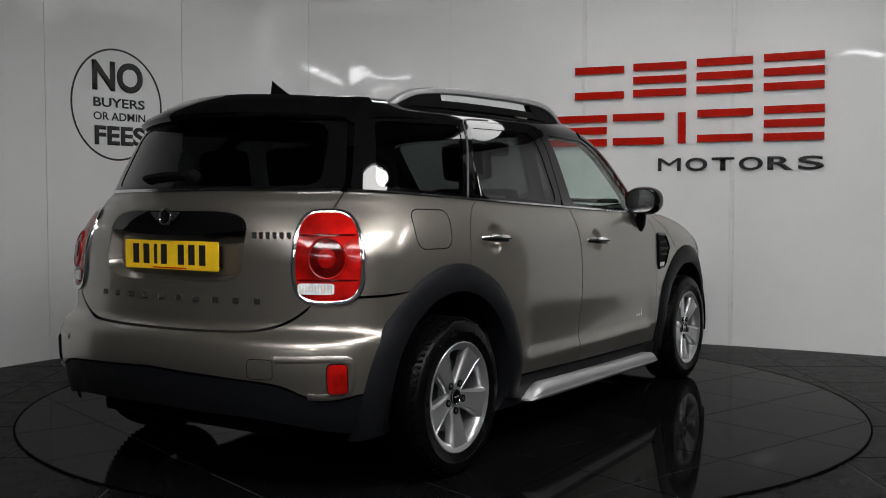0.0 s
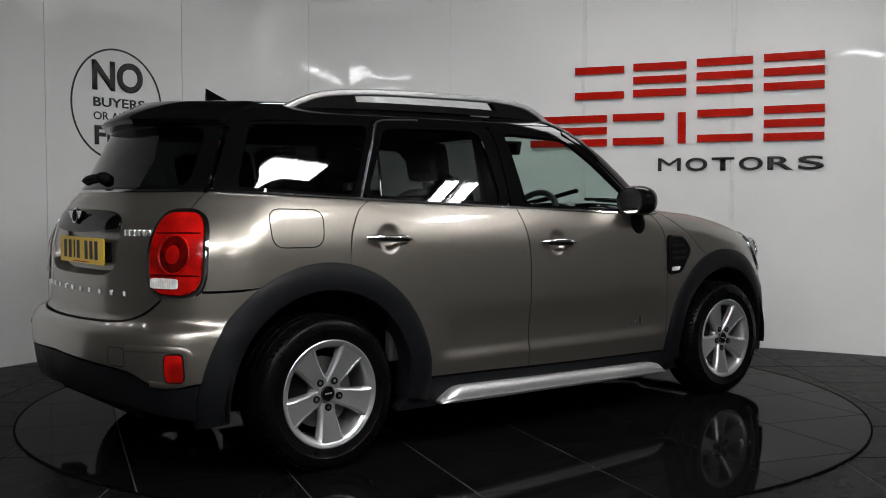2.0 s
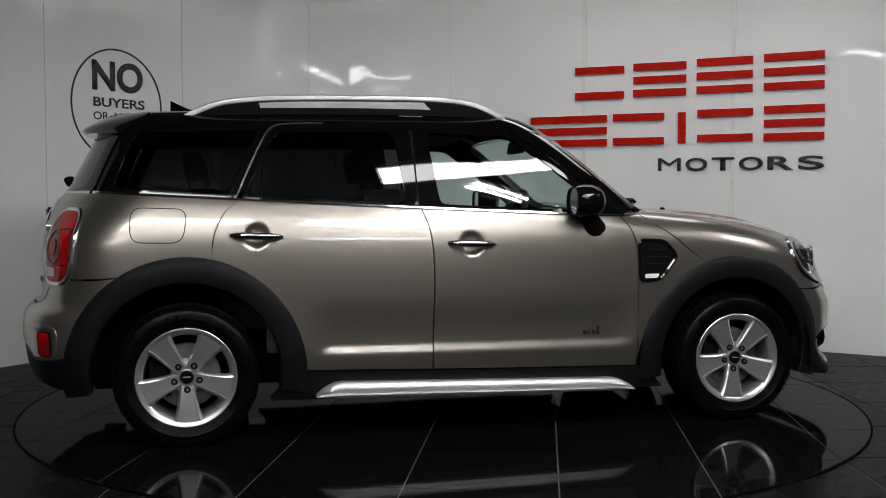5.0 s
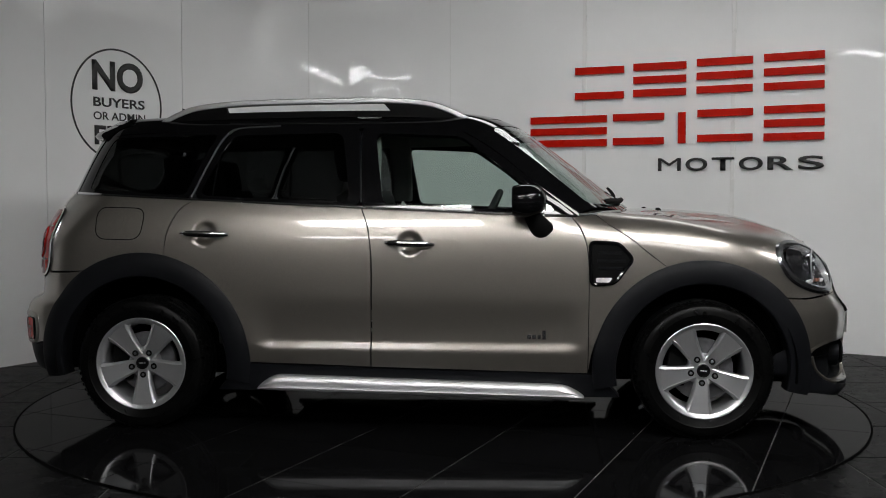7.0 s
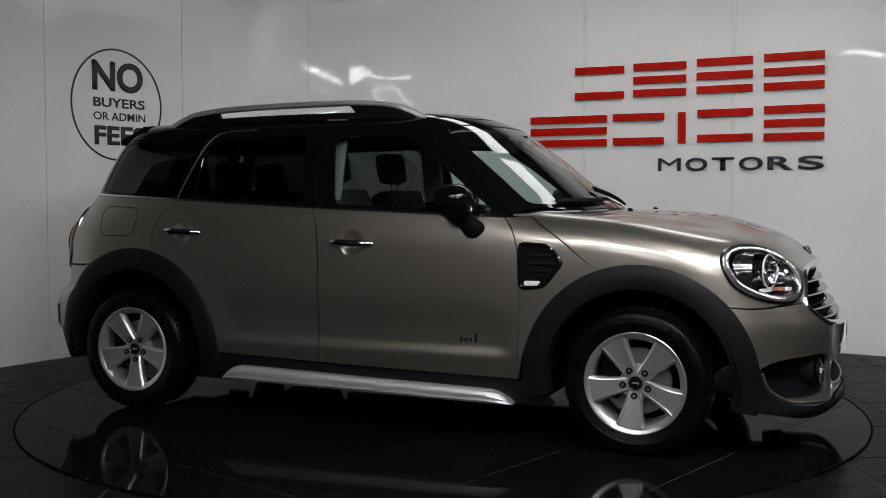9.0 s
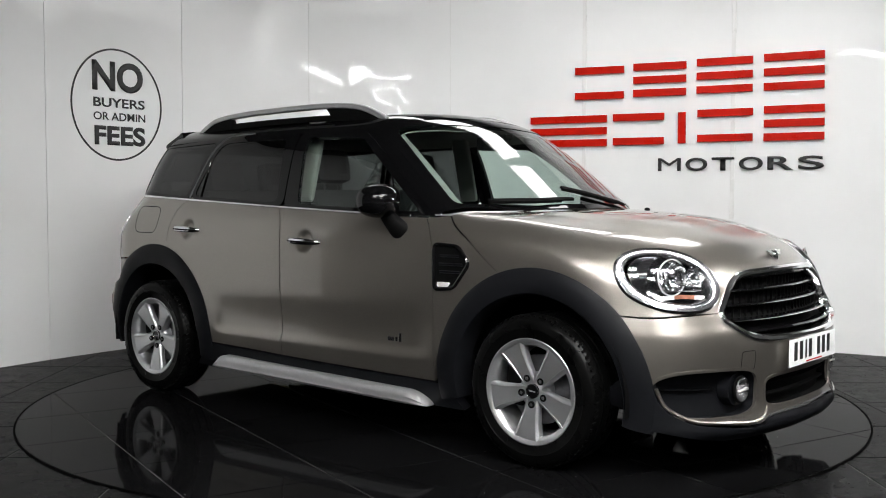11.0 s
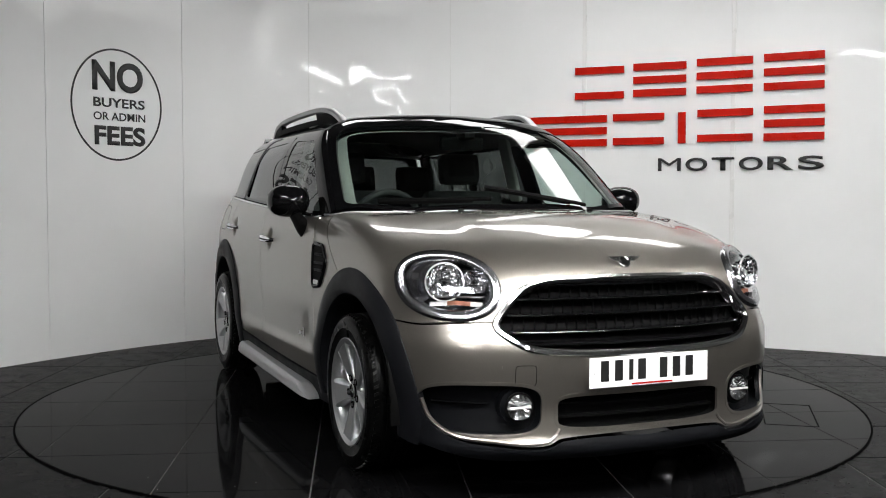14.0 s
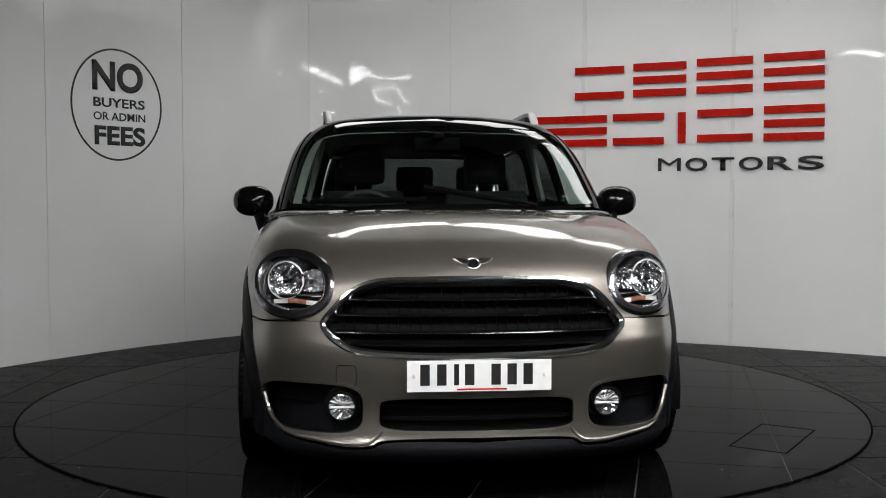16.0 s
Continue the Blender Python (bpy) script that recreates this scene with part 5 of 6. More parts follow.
def build_handle(door, s, x, z):
    xs = np.linspace(-0.118, 0.118, 24)
    base = snap(f_body, [(x + 0.118, 0.9, z), (x - 0.118, 0.9, z)], SIDE)[:, 1].mean()
    p = np.array([(x + d, base + 0.004 + 0.030 * (1 - (d / 0.118) ** 4), z - 0.004 * d / 0.118) for d in xs])
    g = []
    for q, d in zip(p, xs):
        r = 0.0165 * (1 - 0.55 * (abs(d) / 0.118) ** 3)
        g.append([(q[0], s * (q[1] + 0.55 * r * math.cos(a)), q[2] + r * math.sin(a)) for a in np.linspace(0, 2 * math.pi, 16, endpoint=False)])
    h = mesh_grid("handle", np.array(g), M_CHROME, door, close_u=True, caps=True, label="chrome bar handle")
    g = []
    for q, d in zip(p, xs):
        r = 0.0045 * (1 - 0.6 * (abs(d) / 0.118) ** 2)
        g.append([(q[0], s * (q[1] + 0.0085 + 0.3 * r * math.cos(a)), q[2] - 0.001 + r * math.sin(a)) for a in np.linspace(0, 2 * math.pi, 8, endpoint=False)])
    mesh_grid("handle_line", np.array(g), M_DARK, h, close_u=True, caps=True)


def build_vent(s):
    lo = side_loop([(0.812, 0.912), (0.945, 0.905), (1.010, 0.832), (0.925, 0.722), (0.818, 0.712)], 72, 0.025)
    k = np.array((1, s, 1))
    c = snap(f_body, lo, SIDE)
    v = sweep("wing_vent", c * k, normals(f_body, c) * k, [(-0.009, -0.004), (-0.008, 0.007), (0.0, 0.011), (0.008, 0.007), (0.012, -0.004)], M_GLOSSBLACK, car, closed=True, label="gloss black wing vent with indicator")
    pane("vent_backing", lo, f_body, M_DARK, v, SIDE, lift=0.002, sides=(s,))
    for z0, x0, x1 in ((0.825, 0.845, 0.975), (0.862, 0.85, 0.955), (0.792, 0.85, 0.96)):
        p = snap(f_body, [(x, 0.9, z0) for x in np.linspace(x0, x1, 10)], SIDE)
        sweep("vent_slat", p * k, np.tile((0, s * 1.0, 0), (10, 1)), [(-0.007, 0.0), (-0.004, 0.008), (0.004, 0.008), (0.007, 0.0)], M_CLAD, v)
    il = side_loop([(0.838, 0.747), (0.915, 0.747), (0.900, 0.726), (0.838, 0.726)], 40, 0.008)
    pane("indicator", il, f_body, M_CLEAR, v, SIDE, lift=0.008, sides=(s,), rings=4, label="clear side indicator")
    # drive badge on the door: plain shapes
    for x, z, w, h in ((0.535, 0.470, 0.012, 0.012), (0.556, 0.470, 0.012, 0.012), (0.580, 0.470, 0.009, 0.012), (0.603, 0.482, 0.010, 0.026)):
        y = snap(f_body, [(x, 0.9, z)], SIDE)[0, 1]
        box_part("door_badge", (x - w, x + w * 0.6, s * y - 0.003, s * y + 0.003, z - h, z + h * 0.6), M_CHROME, front_doors[0 if s < 0 else 1], 0.001)


def corner_loop(dp, dz, n, count, phi0=36.0, z0=0.897):
    """A loop on the rear corner, in degrees round it and metres of height."""
    t = np.linspace(0, 2 * math.pi, count, endpoint=False)
    ca, sa = np.cos(t), np.sin(t)
    ph = np.radians(phi0 + dp * np.sign(ca) * np.abs(ca) ** (2 / n))
    z = z0 + dz * np.sign(sa) * np.abs(sa) ** (2 / n)
    way = np.stack([-np.cos(ph), np.sin(ph), 0 * ph], 1)
    return np.stack([-1.5 + 0 * ph, 0.4 + 0 * ph, z], 1) + way * 0.5, way


def build_tail_lamp(s):
    k = np.array((1, s, 1))
    lo, way = corner_loop(14.6, 0.166, 3.5, 80)
    c = snap(f_body, lo, way)
    nn = normals(f_body, c)
    ring = sweep("tail_lamp", c * k, nn * k, [(-0.012, -0.01), (-0.011, 0.008), (-0.004, 0.012), (0.005, 0.011), (0.011, 0.005), (0.012, -0.01)], M_CHROME, car, closed=True, label="upright red tail lamp with chrome surround")
    li, _ = corner_loop(13.4, 0.156, 3.5, 80)
    pane("lens", li, f_body, M_REDLENS, ring, LEVEL, lift=0.012, sides=(s,), rings=10, label="red lamp lens")
    lr, lw = corner_loop(7.6, 0.072, 2, 64, 36.0, 0.893)
    cr = snap(f_body, lr, lw)
    nr = normals(f_body, cr)
    sweep("lens_ring", (cr + nr * 0.013) * k, nr * k, [(-0.006, -0.004), (-0.004, 0.003), (0.0, 0.005), (0.004, 0.003), (0.006, -0.004)], M_REDLENS, ring, closed=True)
    pane("round_lens", lr, f_body, M_REDDEEP, ring, LEVEL, lift=0.0136, sides=(s,), rings=6, label="round deep red stop lens")
    lc, _ = corner_loop(3.6, 0.034, 2, 40, 36.0, 0.893)
    pane("lens_core", lc, f_body, M_REDLENS, ring, LEVEL, lift=0.0165, sides=(s,), rings=5)
    for z0, w0 in ((0.972, 12.0), (0.815, 12.4)):
        l5, _ = corner_loop(w0, 0.0035, 6, 64, 36.0, z0)
        pane("lens_rib", l5, f_body, M_REDDEEP, ring, LEVEL, lift=0.0142, sides=(s,), rings=4)
    l3, _ = corner_loop(7.6, 0.020, 7, 48, 31.5, 0.784)
    pane("reverse_lens", l3, f_body, M_CLEAR, ring, LEVEL, lift=0.0165, sides=(s,), rings=4, label="clear ribbed reversing lens")
    for j in range(11):
        l6, _ = corner_loop(0.16, 0.017, 6, 16, 25.0 + 1.3 * j, 0.784)
        pane("lens_rib", l6, f_body, M_SILVER, ring, LEVEL, lift=0.0178, sides=(s,), rings=3)


def build_rear_fittings():
    hole = oval((0.0, 0.93), (0.377, 0.137), 5, 120, -2.0)
    lo = snap(f_body, hole, FORE)
    deep = hole.copy()
    deep[:, 1] *= 0.93
    deep[:, 2] = 0.93 + (deep[:, 2] - 0.93) * 0.86
    lo2 = snap(inner_of(f_body, 0.05), deep, FORE)
    tg = tailgate[0]
    mesh_grid("plate_recess", np.stack([lo + normals(f_body, lo) * 0.001, lo * 0.4 + lo2 * 0.6, lo2]), M_PAINT, tg, close_u=True)
    pane("recess_panel", deep, inner_of(f_body, 0.05), M_PAINT, tg, FORE, lift=0.0, sides=(1,), rings=6)
    gl = oval((0.0, 0.93), (0.368, 0.131), 5, 160, -2.0)
    gl[:, 2] = np.maximum(gl[:, 2], 0.990 - 0.02 * (1 - (gl[:, 1] / 0.368) ** 2))
    gl = resample(gl, 140, True)
    gm = np.array((-2.0, 0.0, 1.025))
    bar = pane("tailgate_grip", gl, f_body, M_GLOSSBLACK, tg, FORE, lift=0.006, sides=(1,), rings=9, centre=gm, label="gloss black tailgate grip")[0]
    go = snap(f_body, gl, FORE)
    go = go + normals(f_body, go) * 0.006
    mesh_grid("grip_edge", np.stack([go, go + (0.05, 0, 0)]), M_GLOSSBLACK, bar, close_u=True)
    x = surf_x(f_body, -2.0, 0.0, 1.035) - 0.016
    e = dish("tailgate_emblem", (x, 0, 1.040), 0.030, -0.006, M_DARK, tg, (-1, 0, 0.1), n=28, rim=0.01, label="chrome winged emblem")
    ring3("emblem_ring", (x - 0.003, 0, 1.040), 0.030, 0.005, M_CHROME, e, (-1, 0, 0.1))
    for s in (-1, 1):
        wing("emblem_wing", pose(x - 0.002, 0, 1.040, 0, 0, 90), s, 0.030, 0.084, 0.020, e)
    plate = box_part("number_plate", (-2.019, -2.013, -0.290, 0.230, 0.836, 0.948), M_PLATEY, tg, 0.0018, label="yellow rear number plate", m=pose(0, 0.03, 0))
    box_part("plate_plinth", (-2.015, -1.98, -0.24, 0.24, 0.85, 0.93), M_DARK, plate)
    for j, y in enumerate((0.195, 0.135, 0.082, 0.035, -0.060, -0.118, -0.176)):
        w = 0.009 if j == 2 else 0.017
        box_part("plate_bar", (-2.0200, -2.0185, y - w, y + w, 0.856, 0.934), M_INK, plate)
    box_part("plate_line", (-2.0198, -2.0185, -0.09, 0.10, 0.840, 0.845), M_RED, plate)
    # model badges as plain chrome bars
    for j in range(10):
        y = 0.385 - j * 0.092
        x = surf_x(f_body, -2.0, abs(y), 0.732)
        box_part("model_badge", (x - 0.005, x + 0.003, y - 0.016, y + 0.016, 0.722, 0.743), M_CHROME, tg, 0.002)
    for j in range(6):
        y = -0.415 - j * 0.026
        x = surf_x(f_body, -2.0, abs(y), 0.975)
        box_part("engine_badge", (x - 0.005, x + 0.003, y - 0.010, y + 0.010, 0.962, 0.988), M_CHROME, tg, 0.002)
    # bumper reflectors in their recess
    for s in (-1, 1):
        k = np.array((1, s, 1))
        lo = snap(f_body, oval((0.768, 0.468), (0.024, 0.052), 6, 60, -1.95), FORE)
        pane("bumper_reflector", lo, f_body, M_REDLENS, car, LEVEL, lift=0.010, sides=(s,), rings=4, label="red bumper reflector")
        sweep("reflector_rim", lo * k, normals(f_body, lo) * k, [(-0.004, -0.004), (-0.003, 0.008), (0.003, 0.012), (0.004, -0.004)], M_DARK, car, closed=True)
        c = snap(f_body, spline([(-2.05, 0.57, 0.535), (-2.0, 0.68, 0.538), (-1.95, 0.76, 0.540), (-1.91, 0.805, 0.530), (-1.905, 0.815, 0.48), (-1.915, 0.80, 0.415), (-1.96, 0.74, 0.402), (-2.0, 0.68, 0.404)], 60))
        sweep("bumper_fold", c * k, normals(f_body, c) * k, [(-0.014, -0.006), (-0.010, 0.003), (0.0, 0.007), (0.012, 0.004), (0.016, -0.006)], M_PAINT, car, label="painted fold round the reflector")
        dish("parking_sensor", snap(f_body, [(-1.87, 0.86, 0.385)])[0] * k, 0.013, -0.006, M_DARK, car, (-0.5, s * 0.85, 0), n=18)
    trim_on("tow_cover", oval((0.517, 0.497), (0.048, 0.036), 7, 60, -2.05), f_body, 60, strip_section(0.0012, 0.0006, -0.002), M_DARK, car, closed=True, along=FORE, sides=(-1,))
    # wiper
    p = snap(inner_of(f_cabin, -0.014), spline([(-1.9, -0.03, 1.185), (-1.9, 0.10, 1.195), (-1.88, 0.27, 1.182)], 20))
    w = sweep("rear_wiper", p, normals(f_cabin, p), [(-0.012, -0.006), (-0.008, 0.008), (0.008, 0.008), (0.012, -0.006)], M_DARK, car, label="black rear wiper")
    dish("wiper_pivot", p[0], 0.028, -0.03, M_DARK, w, (-0.9, 0, 0.4), n=20, rim=0.02)
    sweep("wiper_blade", p[6:] + (0.004, 0, -0.012), normals(f_cabin, p[6:]), [(-0.004, -0.012), (-0.003, 0.004), (0.003, 0.004), (0.004, -0.012)], M_DARK, w)


def build_front_wipers():
    for y0, y1 in ((-0.10, -0.62), (0.42, -0.10)):
        p = snap(inner_of(f_cabin, -0.016), spline([(0.99, y0, 1.072), (0.97, (y0 + y1) / 2, 1.090), (0.90, y1, 1.105)], 24))
        n = normals(f_cabin, p)
        w = sweep("wiper", p, n, [(-0.009, -0.006), (-0.006, 0.006), (0.006, 0.006), (0.009, -0.006)], M_DARK, car, label="black windscreen wiper")
        sweep("wiper_blade", p[4:] + (0.01, 0, -0.006), n[4:], [(-0.004, -0.012), (-0.003, 0.004), (0.003, 0.004), (0.004, -0.012)], M_DARK, w)
    for y in (-0.33, 0.33):
        p = snap(f_body, [(1.19, y, 1.05)], (0, 0, 1))[0]
        dish("washer_jet", p + (0, 0, 0.006), 0.014, -0.006, M_DARK, car, (0.2, 0, 1.0), n=18, rim=0.008, label="small black washer jet")
    g = []
    for y in np.linspace(-0.78, 0.78, 40):
        x = 1.045 - 0.32 * y * y
        g.append([(x - 0.10, y, 1.05), (x - 0.03, y, 1.052), (x + 0.012, y, 1.040)])
    mesh_grid("cowl_panel", np.array(g), M_DARK, car, label="black plastic cowl")


for s in (-1, 1):
    build_headlight(s)
    build_mirror(s)
    build_vent(s)
    build_tail_lamp(s)
    i = 0 if s < 0 else 1
    build_handle(front_doors[i], s, -0.030, 0.902)
    build_handle(rear_doors[i], s, -1.022, 0.944)
build_grille()
build_front_fittings()
build_rear_fittings()
build_front_wipers()
fl = side_loop([(-1.572, 1.072), (-1.325, 1.066), (-1.345, 0.915), (-1.572, 0.917)], 80, 0.055)
fc = snap(f_body, fl, SIDE)
sweep("fuel_flap", fc * (1, -1, 1), normals(f_body, fc) * (1, -1, 1), [(-0.0024, -0.002), (-0.0022, 0.0006), (0.0022, 0.0006), (0.0024, -0.002)], M_DARK, car, closed=True, label="rounded fuel flap shut line")


# ---- cabin fittings ----
def build_seat(x, y, wide, rear=False):
    lab = "dark cloth rear bench" if rear else "dark cloth front seat"
    seat = box_part("rear_bench" if rear else "front_seat", (x - 0.05, x + 0.48, y - wide, y + wide, 0.48, 0.64), M_SEAT, car, 0.05, lab)
    box_part("backrest", (-0.07, 0.07, -wide, wide, 0, 0.60), M_SEAT, seat, 0.05, m=pose(x - 0.02, y, 0.58, 0, -16, 0))
    for dy in ((-0.42, 0.0, 0.42) if rear else (0,)):
        h = box_part("headrest", (-0.05, 0.05, -0.13, 0.13, 0, 0.19), M_SEAT, seat, 0.045, m=pose(x - 0.20, y + dy, 1.20 if not rear else 1.15, 0, -10, 0))
        for q in (-0.05, 0.05):
            box_part("headrest_post", (-0.006, 0.006, q - 0.006, q + 0.006, -0.08, 0.03), M_CHROME, seat, m=pose(x - 0.20, y + dy, 1.20 if not rear else 1.15, 0, -10, 0))


build_seat(-0.20, -0.37, 0.25)
build_seat(-0.20, 0.37, 0.25)
build_seat(-1.08, 0.0, 0.62, True)
dash = []
for y in np.linspace(-0.70, 0.70, 30):
    d = 0.22 * y * y
    dash.append([(0.42, y, 0.62), (0.40 - d * 0.2, y, 0.85), (0.42 - d * 0.3, y, 0.99), (0.50 - d * 0.4, y, 1.035), (0.72 - d, y, 1.035), (0.95 - d, y, 1.03), (0.97 - d, y, 0.7)])
mesh_grid("dashboard", np.array(dash), M_TRIMIN, car, label="dark moulded dashboard")
ring3("steering_wheel", (0.30, -0.37, 0.98), 0.185, 0.017, M_TRIMIN, car, (-0.9, 0, 0.42), n=40, label="dark steering wheel")
dish("wheel_boss", (0.315, -0.37, 0.975), 0.075, -0.03, M_TRIMIN, car, (-0.9, 0, 0.42), n=24, rim=0.05)
box_part("wheel_spoke", (-0.012, 0.012, -0.18, 0.18, -0.02, 0.02), M_TRIMIN, car, 0.008, m=pose(0.31, -0.37, 0.975, 0, -25, 0))
box_part("inside_mirror", (-0.02, 0.02, -0.12, 0.12, -0.035, 0.035), M_DARK, car, 0.015, "black inside mirror", m=pose(0.45, 0.0, 1.40, 0, 10, 0))
box_part("mirror_stem", (0.45, 0.56, -0.03, 0.03, 1.42, 1.45), M_DARK, car, 0.01)
for s in (-1, 1):
    box_part("door_trim", (-0.22, 0.72, min(s * 0.79, s * 0.83), max(s * 0.79, s * 0.83), 0.34, 1.03), M_TRIMIN, front_doors[0 if s < 0 else 1], 0.02)
    box_part("door_trim", (-0.98, -0.28, min(s * 0.78, s * 0.82), max(s * 0.78, s * 0.82), 0.40, 1.06), M_TRIMIN, rear_doors[0 if s < 0 else 1], 0.02)
    box_part("boot_trim", (-1.60, -1.02, min(s * 0.68, s * 0.72), max(s * 0.68, s * 0.72), 0.90, 1.11), M_TRIMIN, car, 0.02)
    box_part("centre_pillar_trim", (-0.33, -0.20, min(s * 0.64, s * 0.67), max(s * 0.64, s * 0.67), 1.0, 1.44), M_LINER, car, 0.02, "pale pillar trim", m=Matrix.Translation((0, 0, 0)) @ pose(0, s * 0.30, -0.03, s * 14, 0, 0) @ Matrix.Translation((0, 0, 0)))
sheet("headliner", coons([(0.36, 0, 1.50), (0.30, 0.45, 1.49), (0.20, 0.64, 1.44)], [(-1.75, 0, 1.46), (-1.72, 0.4, 1.44), (-1.62, 0.58, 1.42)],
                         [(0.36, 0, 1.50), (-0.3, 0, 1.53), (-1.2, 0, 1.52), (-1.75, 0, 1.46)], [(0.20, 0.64, 1.44), (-0.28, 0.66, 1.44), (-0.95, 0.64, 1.44), (-1.62, 0.58, 1.42)], 16, 30),
      inner_of(f_cabin, 0.035), M_LINER, car, mid=True, skirt=0.0, label="pale roof lining")
frame_ring("pillar_trim", ws_i * (1, 1.02, 1), ws_i * (1, 0.93, 1), inner_of(f_cabin, 0.035), M_LINER, car, None, rows=4, sides=(1,), label="pale inner pillar trim", depth=0.002)

# ---- wall graphics ----
def wall_bar(bm, u0, u1, z0, z1, off, thick, n=8):
    g = []
    for u in np.linspace(u0, u1, n):
        g.append([bm.verts.new(wall_point(u, z, o)) for z, o in ((z0, off), (z1, off), (z1, off + thick), (z0, off + thick))])
    for k in range(n - 1):
        for i in range(4):
            bm.faces.new((g[k][i], g[k][(i + 1) % 4], g[k + 1][(i + 1) % 4], g[k + 1][i]))
    bm.faces.new(g[0])
    bm.faces.new(g[-1])
    bmesh.ops.recalc_face_normals(bm, faces=bm.faces)


def build_logo():
    root = tagged(new("wall_sign"), "red acrylic raised bar lettering on the white wall", "sign")
    glyphs = [(1.094, 1.487, 1.908, 2.163, 2), (1.562, 1.971, 1.914, 2.173, 3), (2.051, 2.468, 1.92, 2.184, 3), (2.549, 2.976, 1.92, 2.19, 3),
              (0.717, 1.354, 1.536, 1.781, 3), (1.403, 1.805, 1.541, 1.785, 2), (1.913, 1.971, 1.545, 1.783, 1), (2.060, 2.473, 1.551, 1.797, 2), (2.553, 2.982, 1.547, 1.805, 3)]
    for u0, u1, z0, z1, bars in glyphs:
        h = 0.056
        if bars == 1:
            spans = [(z0, z1)]
        else:
            spans = [(z0 + (z1 - z0 - h) * k / (bars - 1), z0 + (z1 - z0 - h) * k / (bars - 1) + h) for k in range(bars)]
        for a, b in spans:
            bm = bmesh.new()
            wall_bar(bm, u0, u1, a, b, 0.006, 0.020)
            part("letter_bar", bm, M_RED, root)


def wall_text(name, text, u0, u1, z0, z1, mat, parent, thick, bold=0.0, spread=1.0):
    cu = bpy.data.curves.new(name, "FONT")
    cu.body, cu.size, cu.offset, cu.resolution_u, cu.space_character = text, 1.0, bold, 6, spread
    tmp = bpy.data.objects.new(name, cu)
    me = bpy.data.meshes.new_from_object(tmp)
    bpy.data.objects.remove(tmp)
    bm = bmesh.new()
    bm.from_mesh(me)
    xs, ys = [v.co.x for v in bm.verts], [v.co.y for v in bm.verts]
    ax, bx, ay, by = min(xs), max(xs), min(ys), max(ys)
    bmesh.ops.subdivide_edges(bm, edges=[e for e in bm.edges if e.calc_length() > 0.15], cuts=2)
    flat = list(bm.faces)
    top = bmesh.ops.extrude_face_region(bm, geom=flat)
    raised = {v for v in top["geom"] if isinstance(v, bmesh.types.BMVert)}
    for v in bm.verts:
        u = u0 + (v.co.x - ax) / (bx - ax) * (u1 - u0)
        z = z0 + (v.co.y - ay) / (by - ay) * (z1 - z0)
        v.co = wall_point(u, z, 0.0015 + (thick if v in raised else 0))
    bmesh.ops.recalc_face_normals(bm, faces=bm.faces)
    return part(name, bm, mat, parent)


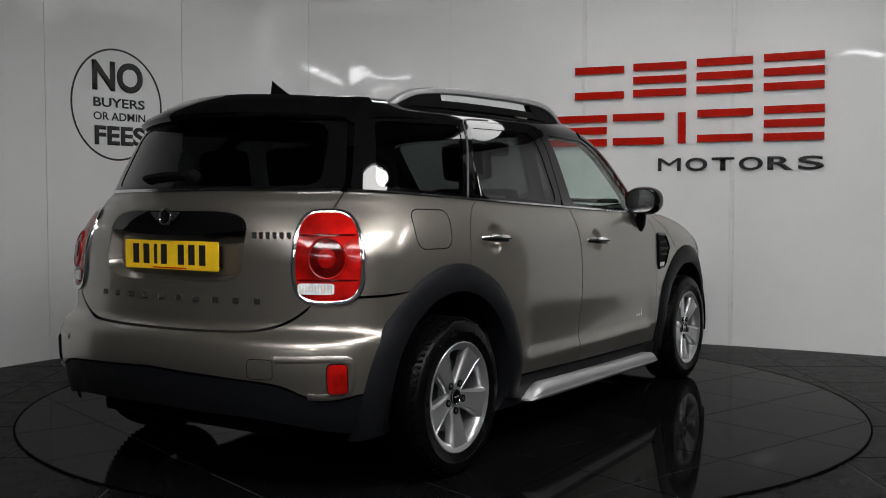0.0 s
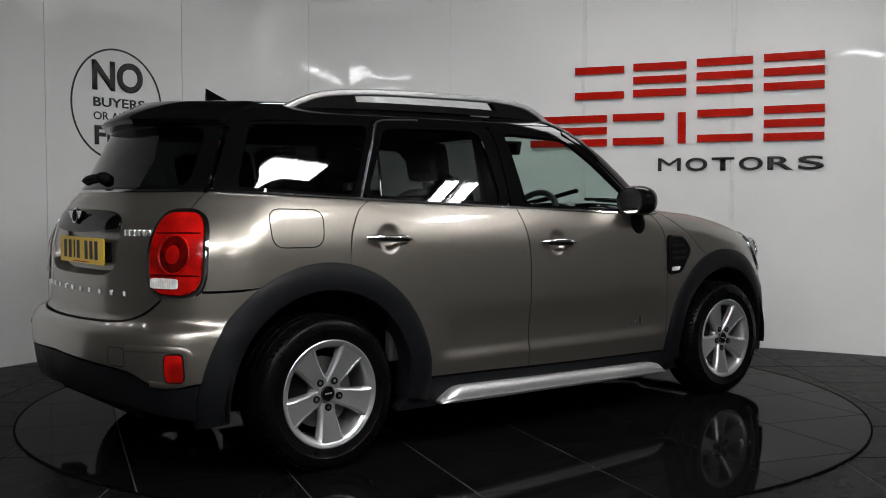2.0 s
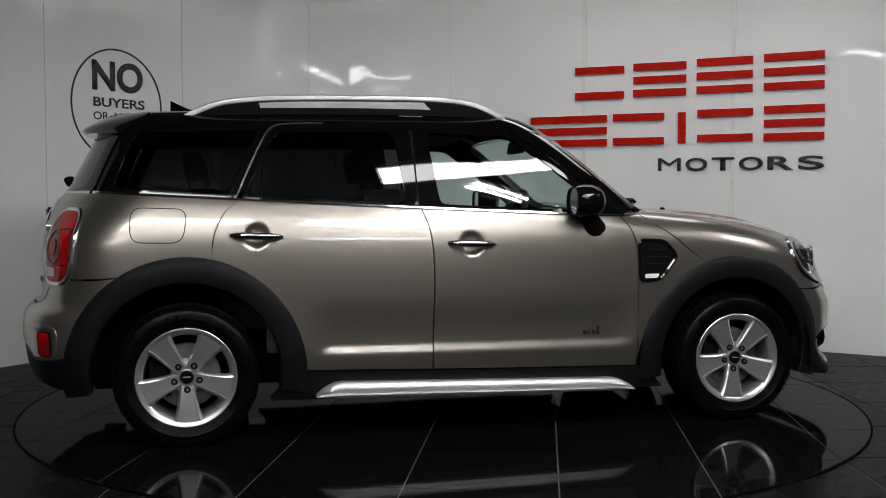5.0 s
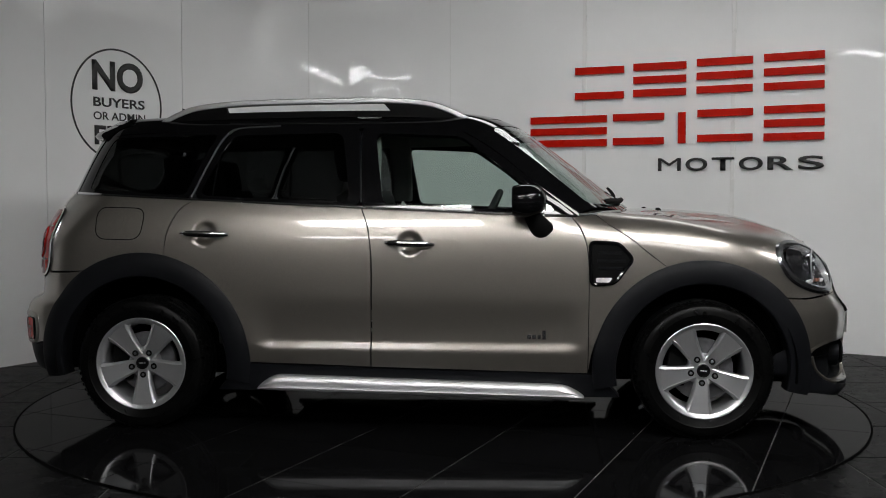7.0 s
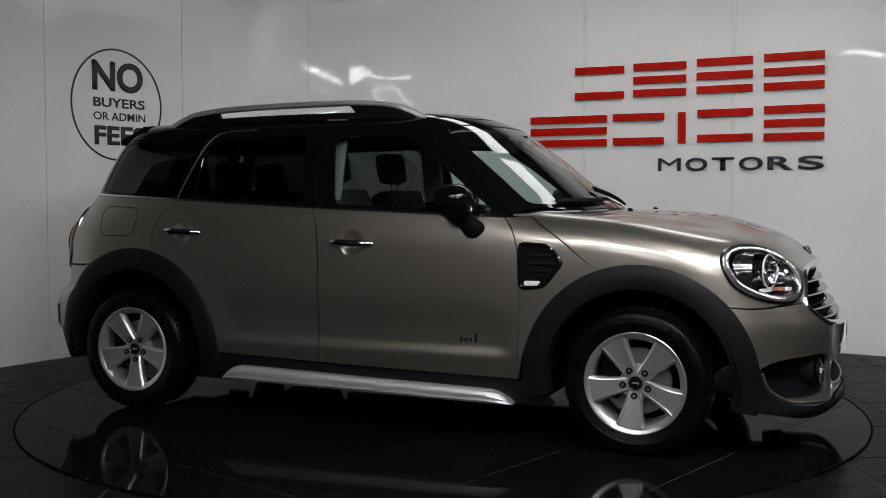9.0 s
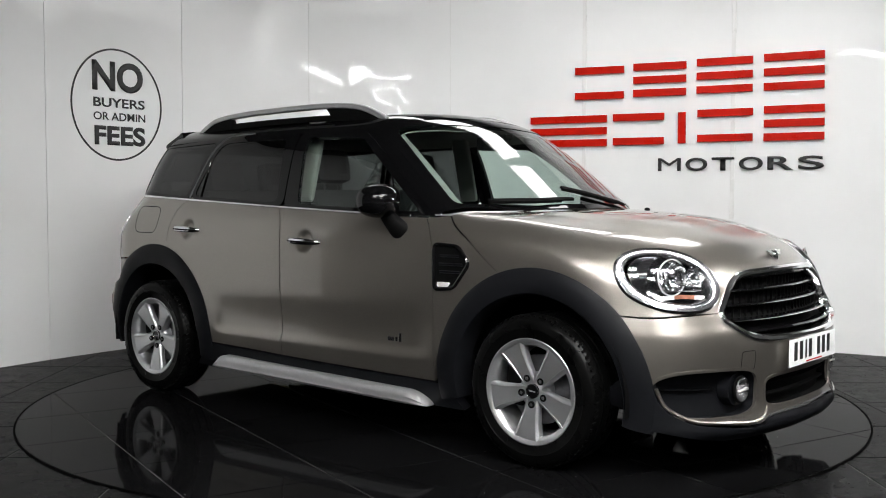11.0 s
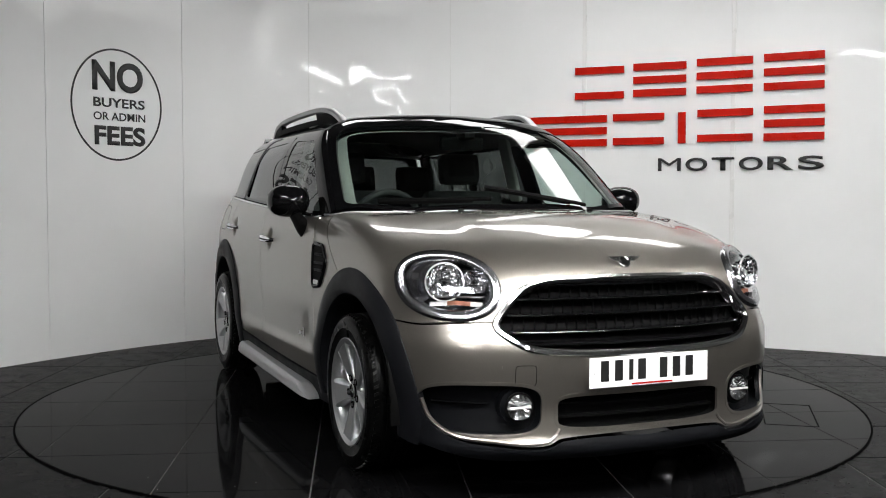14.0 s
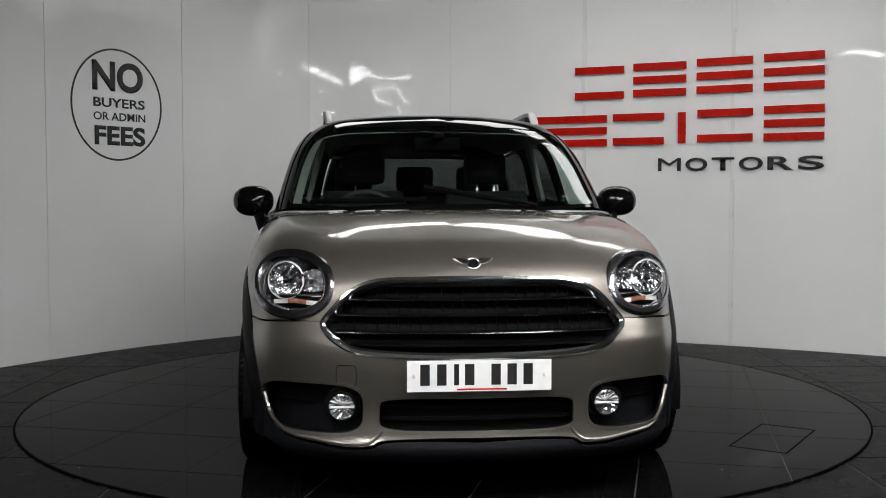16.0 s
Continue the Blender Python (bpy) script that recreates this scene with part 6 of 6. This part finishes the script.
def build_notice():
    root = tagged(new("wall_notice"), "black round vinyl notice with four lines of text on the wall", "sign")
    bm = bmesh.new()
    n = 120
    g = []
    for k in range(n):
        a = 2 * math.pi * k / n
        c, s = math.cos(a), math.sin(a)
        g.append([bm.verts.new(wall_point(-2.908 + ru * c, 1.806 + rz * s, o)) for ru, rz, o in ((0.374, 0.396, 0.001), (0.388, 0.410, 0.001), (0.388, 0.410, 0.003), (0.374, 0.396, 0.003))])
    for k in range(n):
        for i in range(4):
            bm.faces.new((g[k][i], g[k][(i + 1) % 4], g[(k + 1) % n][(i + 1) % 4], g[(k + 1) % n][i]))
    bmesh.ops.recalc_face_normals(bm, faces=bm.faces)
    part("ring", bm, M_BLACKVINYL, root)
    wall_text("text_line", "NO", -3.115, -2.680, 1.900, 2.122, M_BLACKVINYL, root, 0.0015, 0.035)
    wall_text("text_line", "BUYERS", -3.107, -2.668, 1.785, 1.853, M_BLACKVINYL, root, 0.0015, 0.02)
    wall_text("text_line", "OR ADMIN", -3.107, -2.664, 1.690, 1.748, M_BLACKVINYL, root, 0.0015, 0.014)
    wall_text("text_line", "FEES", -3.101, -2.666, 1.508, 1.650, M_BLACKVINYL, root, 0.0015, 0.035)
    root2 = tagged(new("wall_word"), "black raised word on the white wall under the red bars", "sign")
    for ch, a, b in (("M", 0.0, 0.144), ("O", 0.174, 0.309), ("T", 0.336, 0.474), ("O", 0.503, 0.645), ("R", 0.673, 0.821), ("S", 0.852, 1.0)):
        wall_text("letter", ch, 1.760 + 1.222 * a, 1.760 + 1.222 * b, 1.332, 1.432, M_BLACKVINYL, root2, 0.016, 0.0 if ch == "M" else 0.02)


build_logo()
build_notice()

# ---- what moves: the turntable turns with the car on it ----
TURN = [(0.0, 57.06), (0.5, 52.55), (1.0, 48.05), (1.5, 43.55), (2.0, 39.05), (2.5, 34.55), (3.0, 30.05), (3.5, 25.6), (4.0, 21.2),
        (4.5, 16.8), (5.0, 12.4), (5.5, 8.05), (6.0, 3.7), (6.5, -0.62), (7.0, -4.93), (7.5, -9.25), (8.0, -13.57), (8.5, -17.92),
        (9.0, -22.32), (9.5, -26.75), (10.0, -31.2), (10.5, -35.7), (11.0, -40.2), (11.5, -44.68), (12.0, -49.1), (12.5, -53.52), (13.0, -57.95),
        (13.5, -62.43), (14.0, -66.93), (14.5, -71.45), (15.0, -75.95), (15.5, -80.33), (16.0, -84.6)]


def motions():
    walk(turntable, [(t, pose(0, 0, 0, 0, 0, a)) for t, a in TURN])
    walk(car, [(t, pose(0, 0, 0, 0, 0, a) @ pose(-0.0445, -0.070, 0)) for t, a in TURN])


motions()
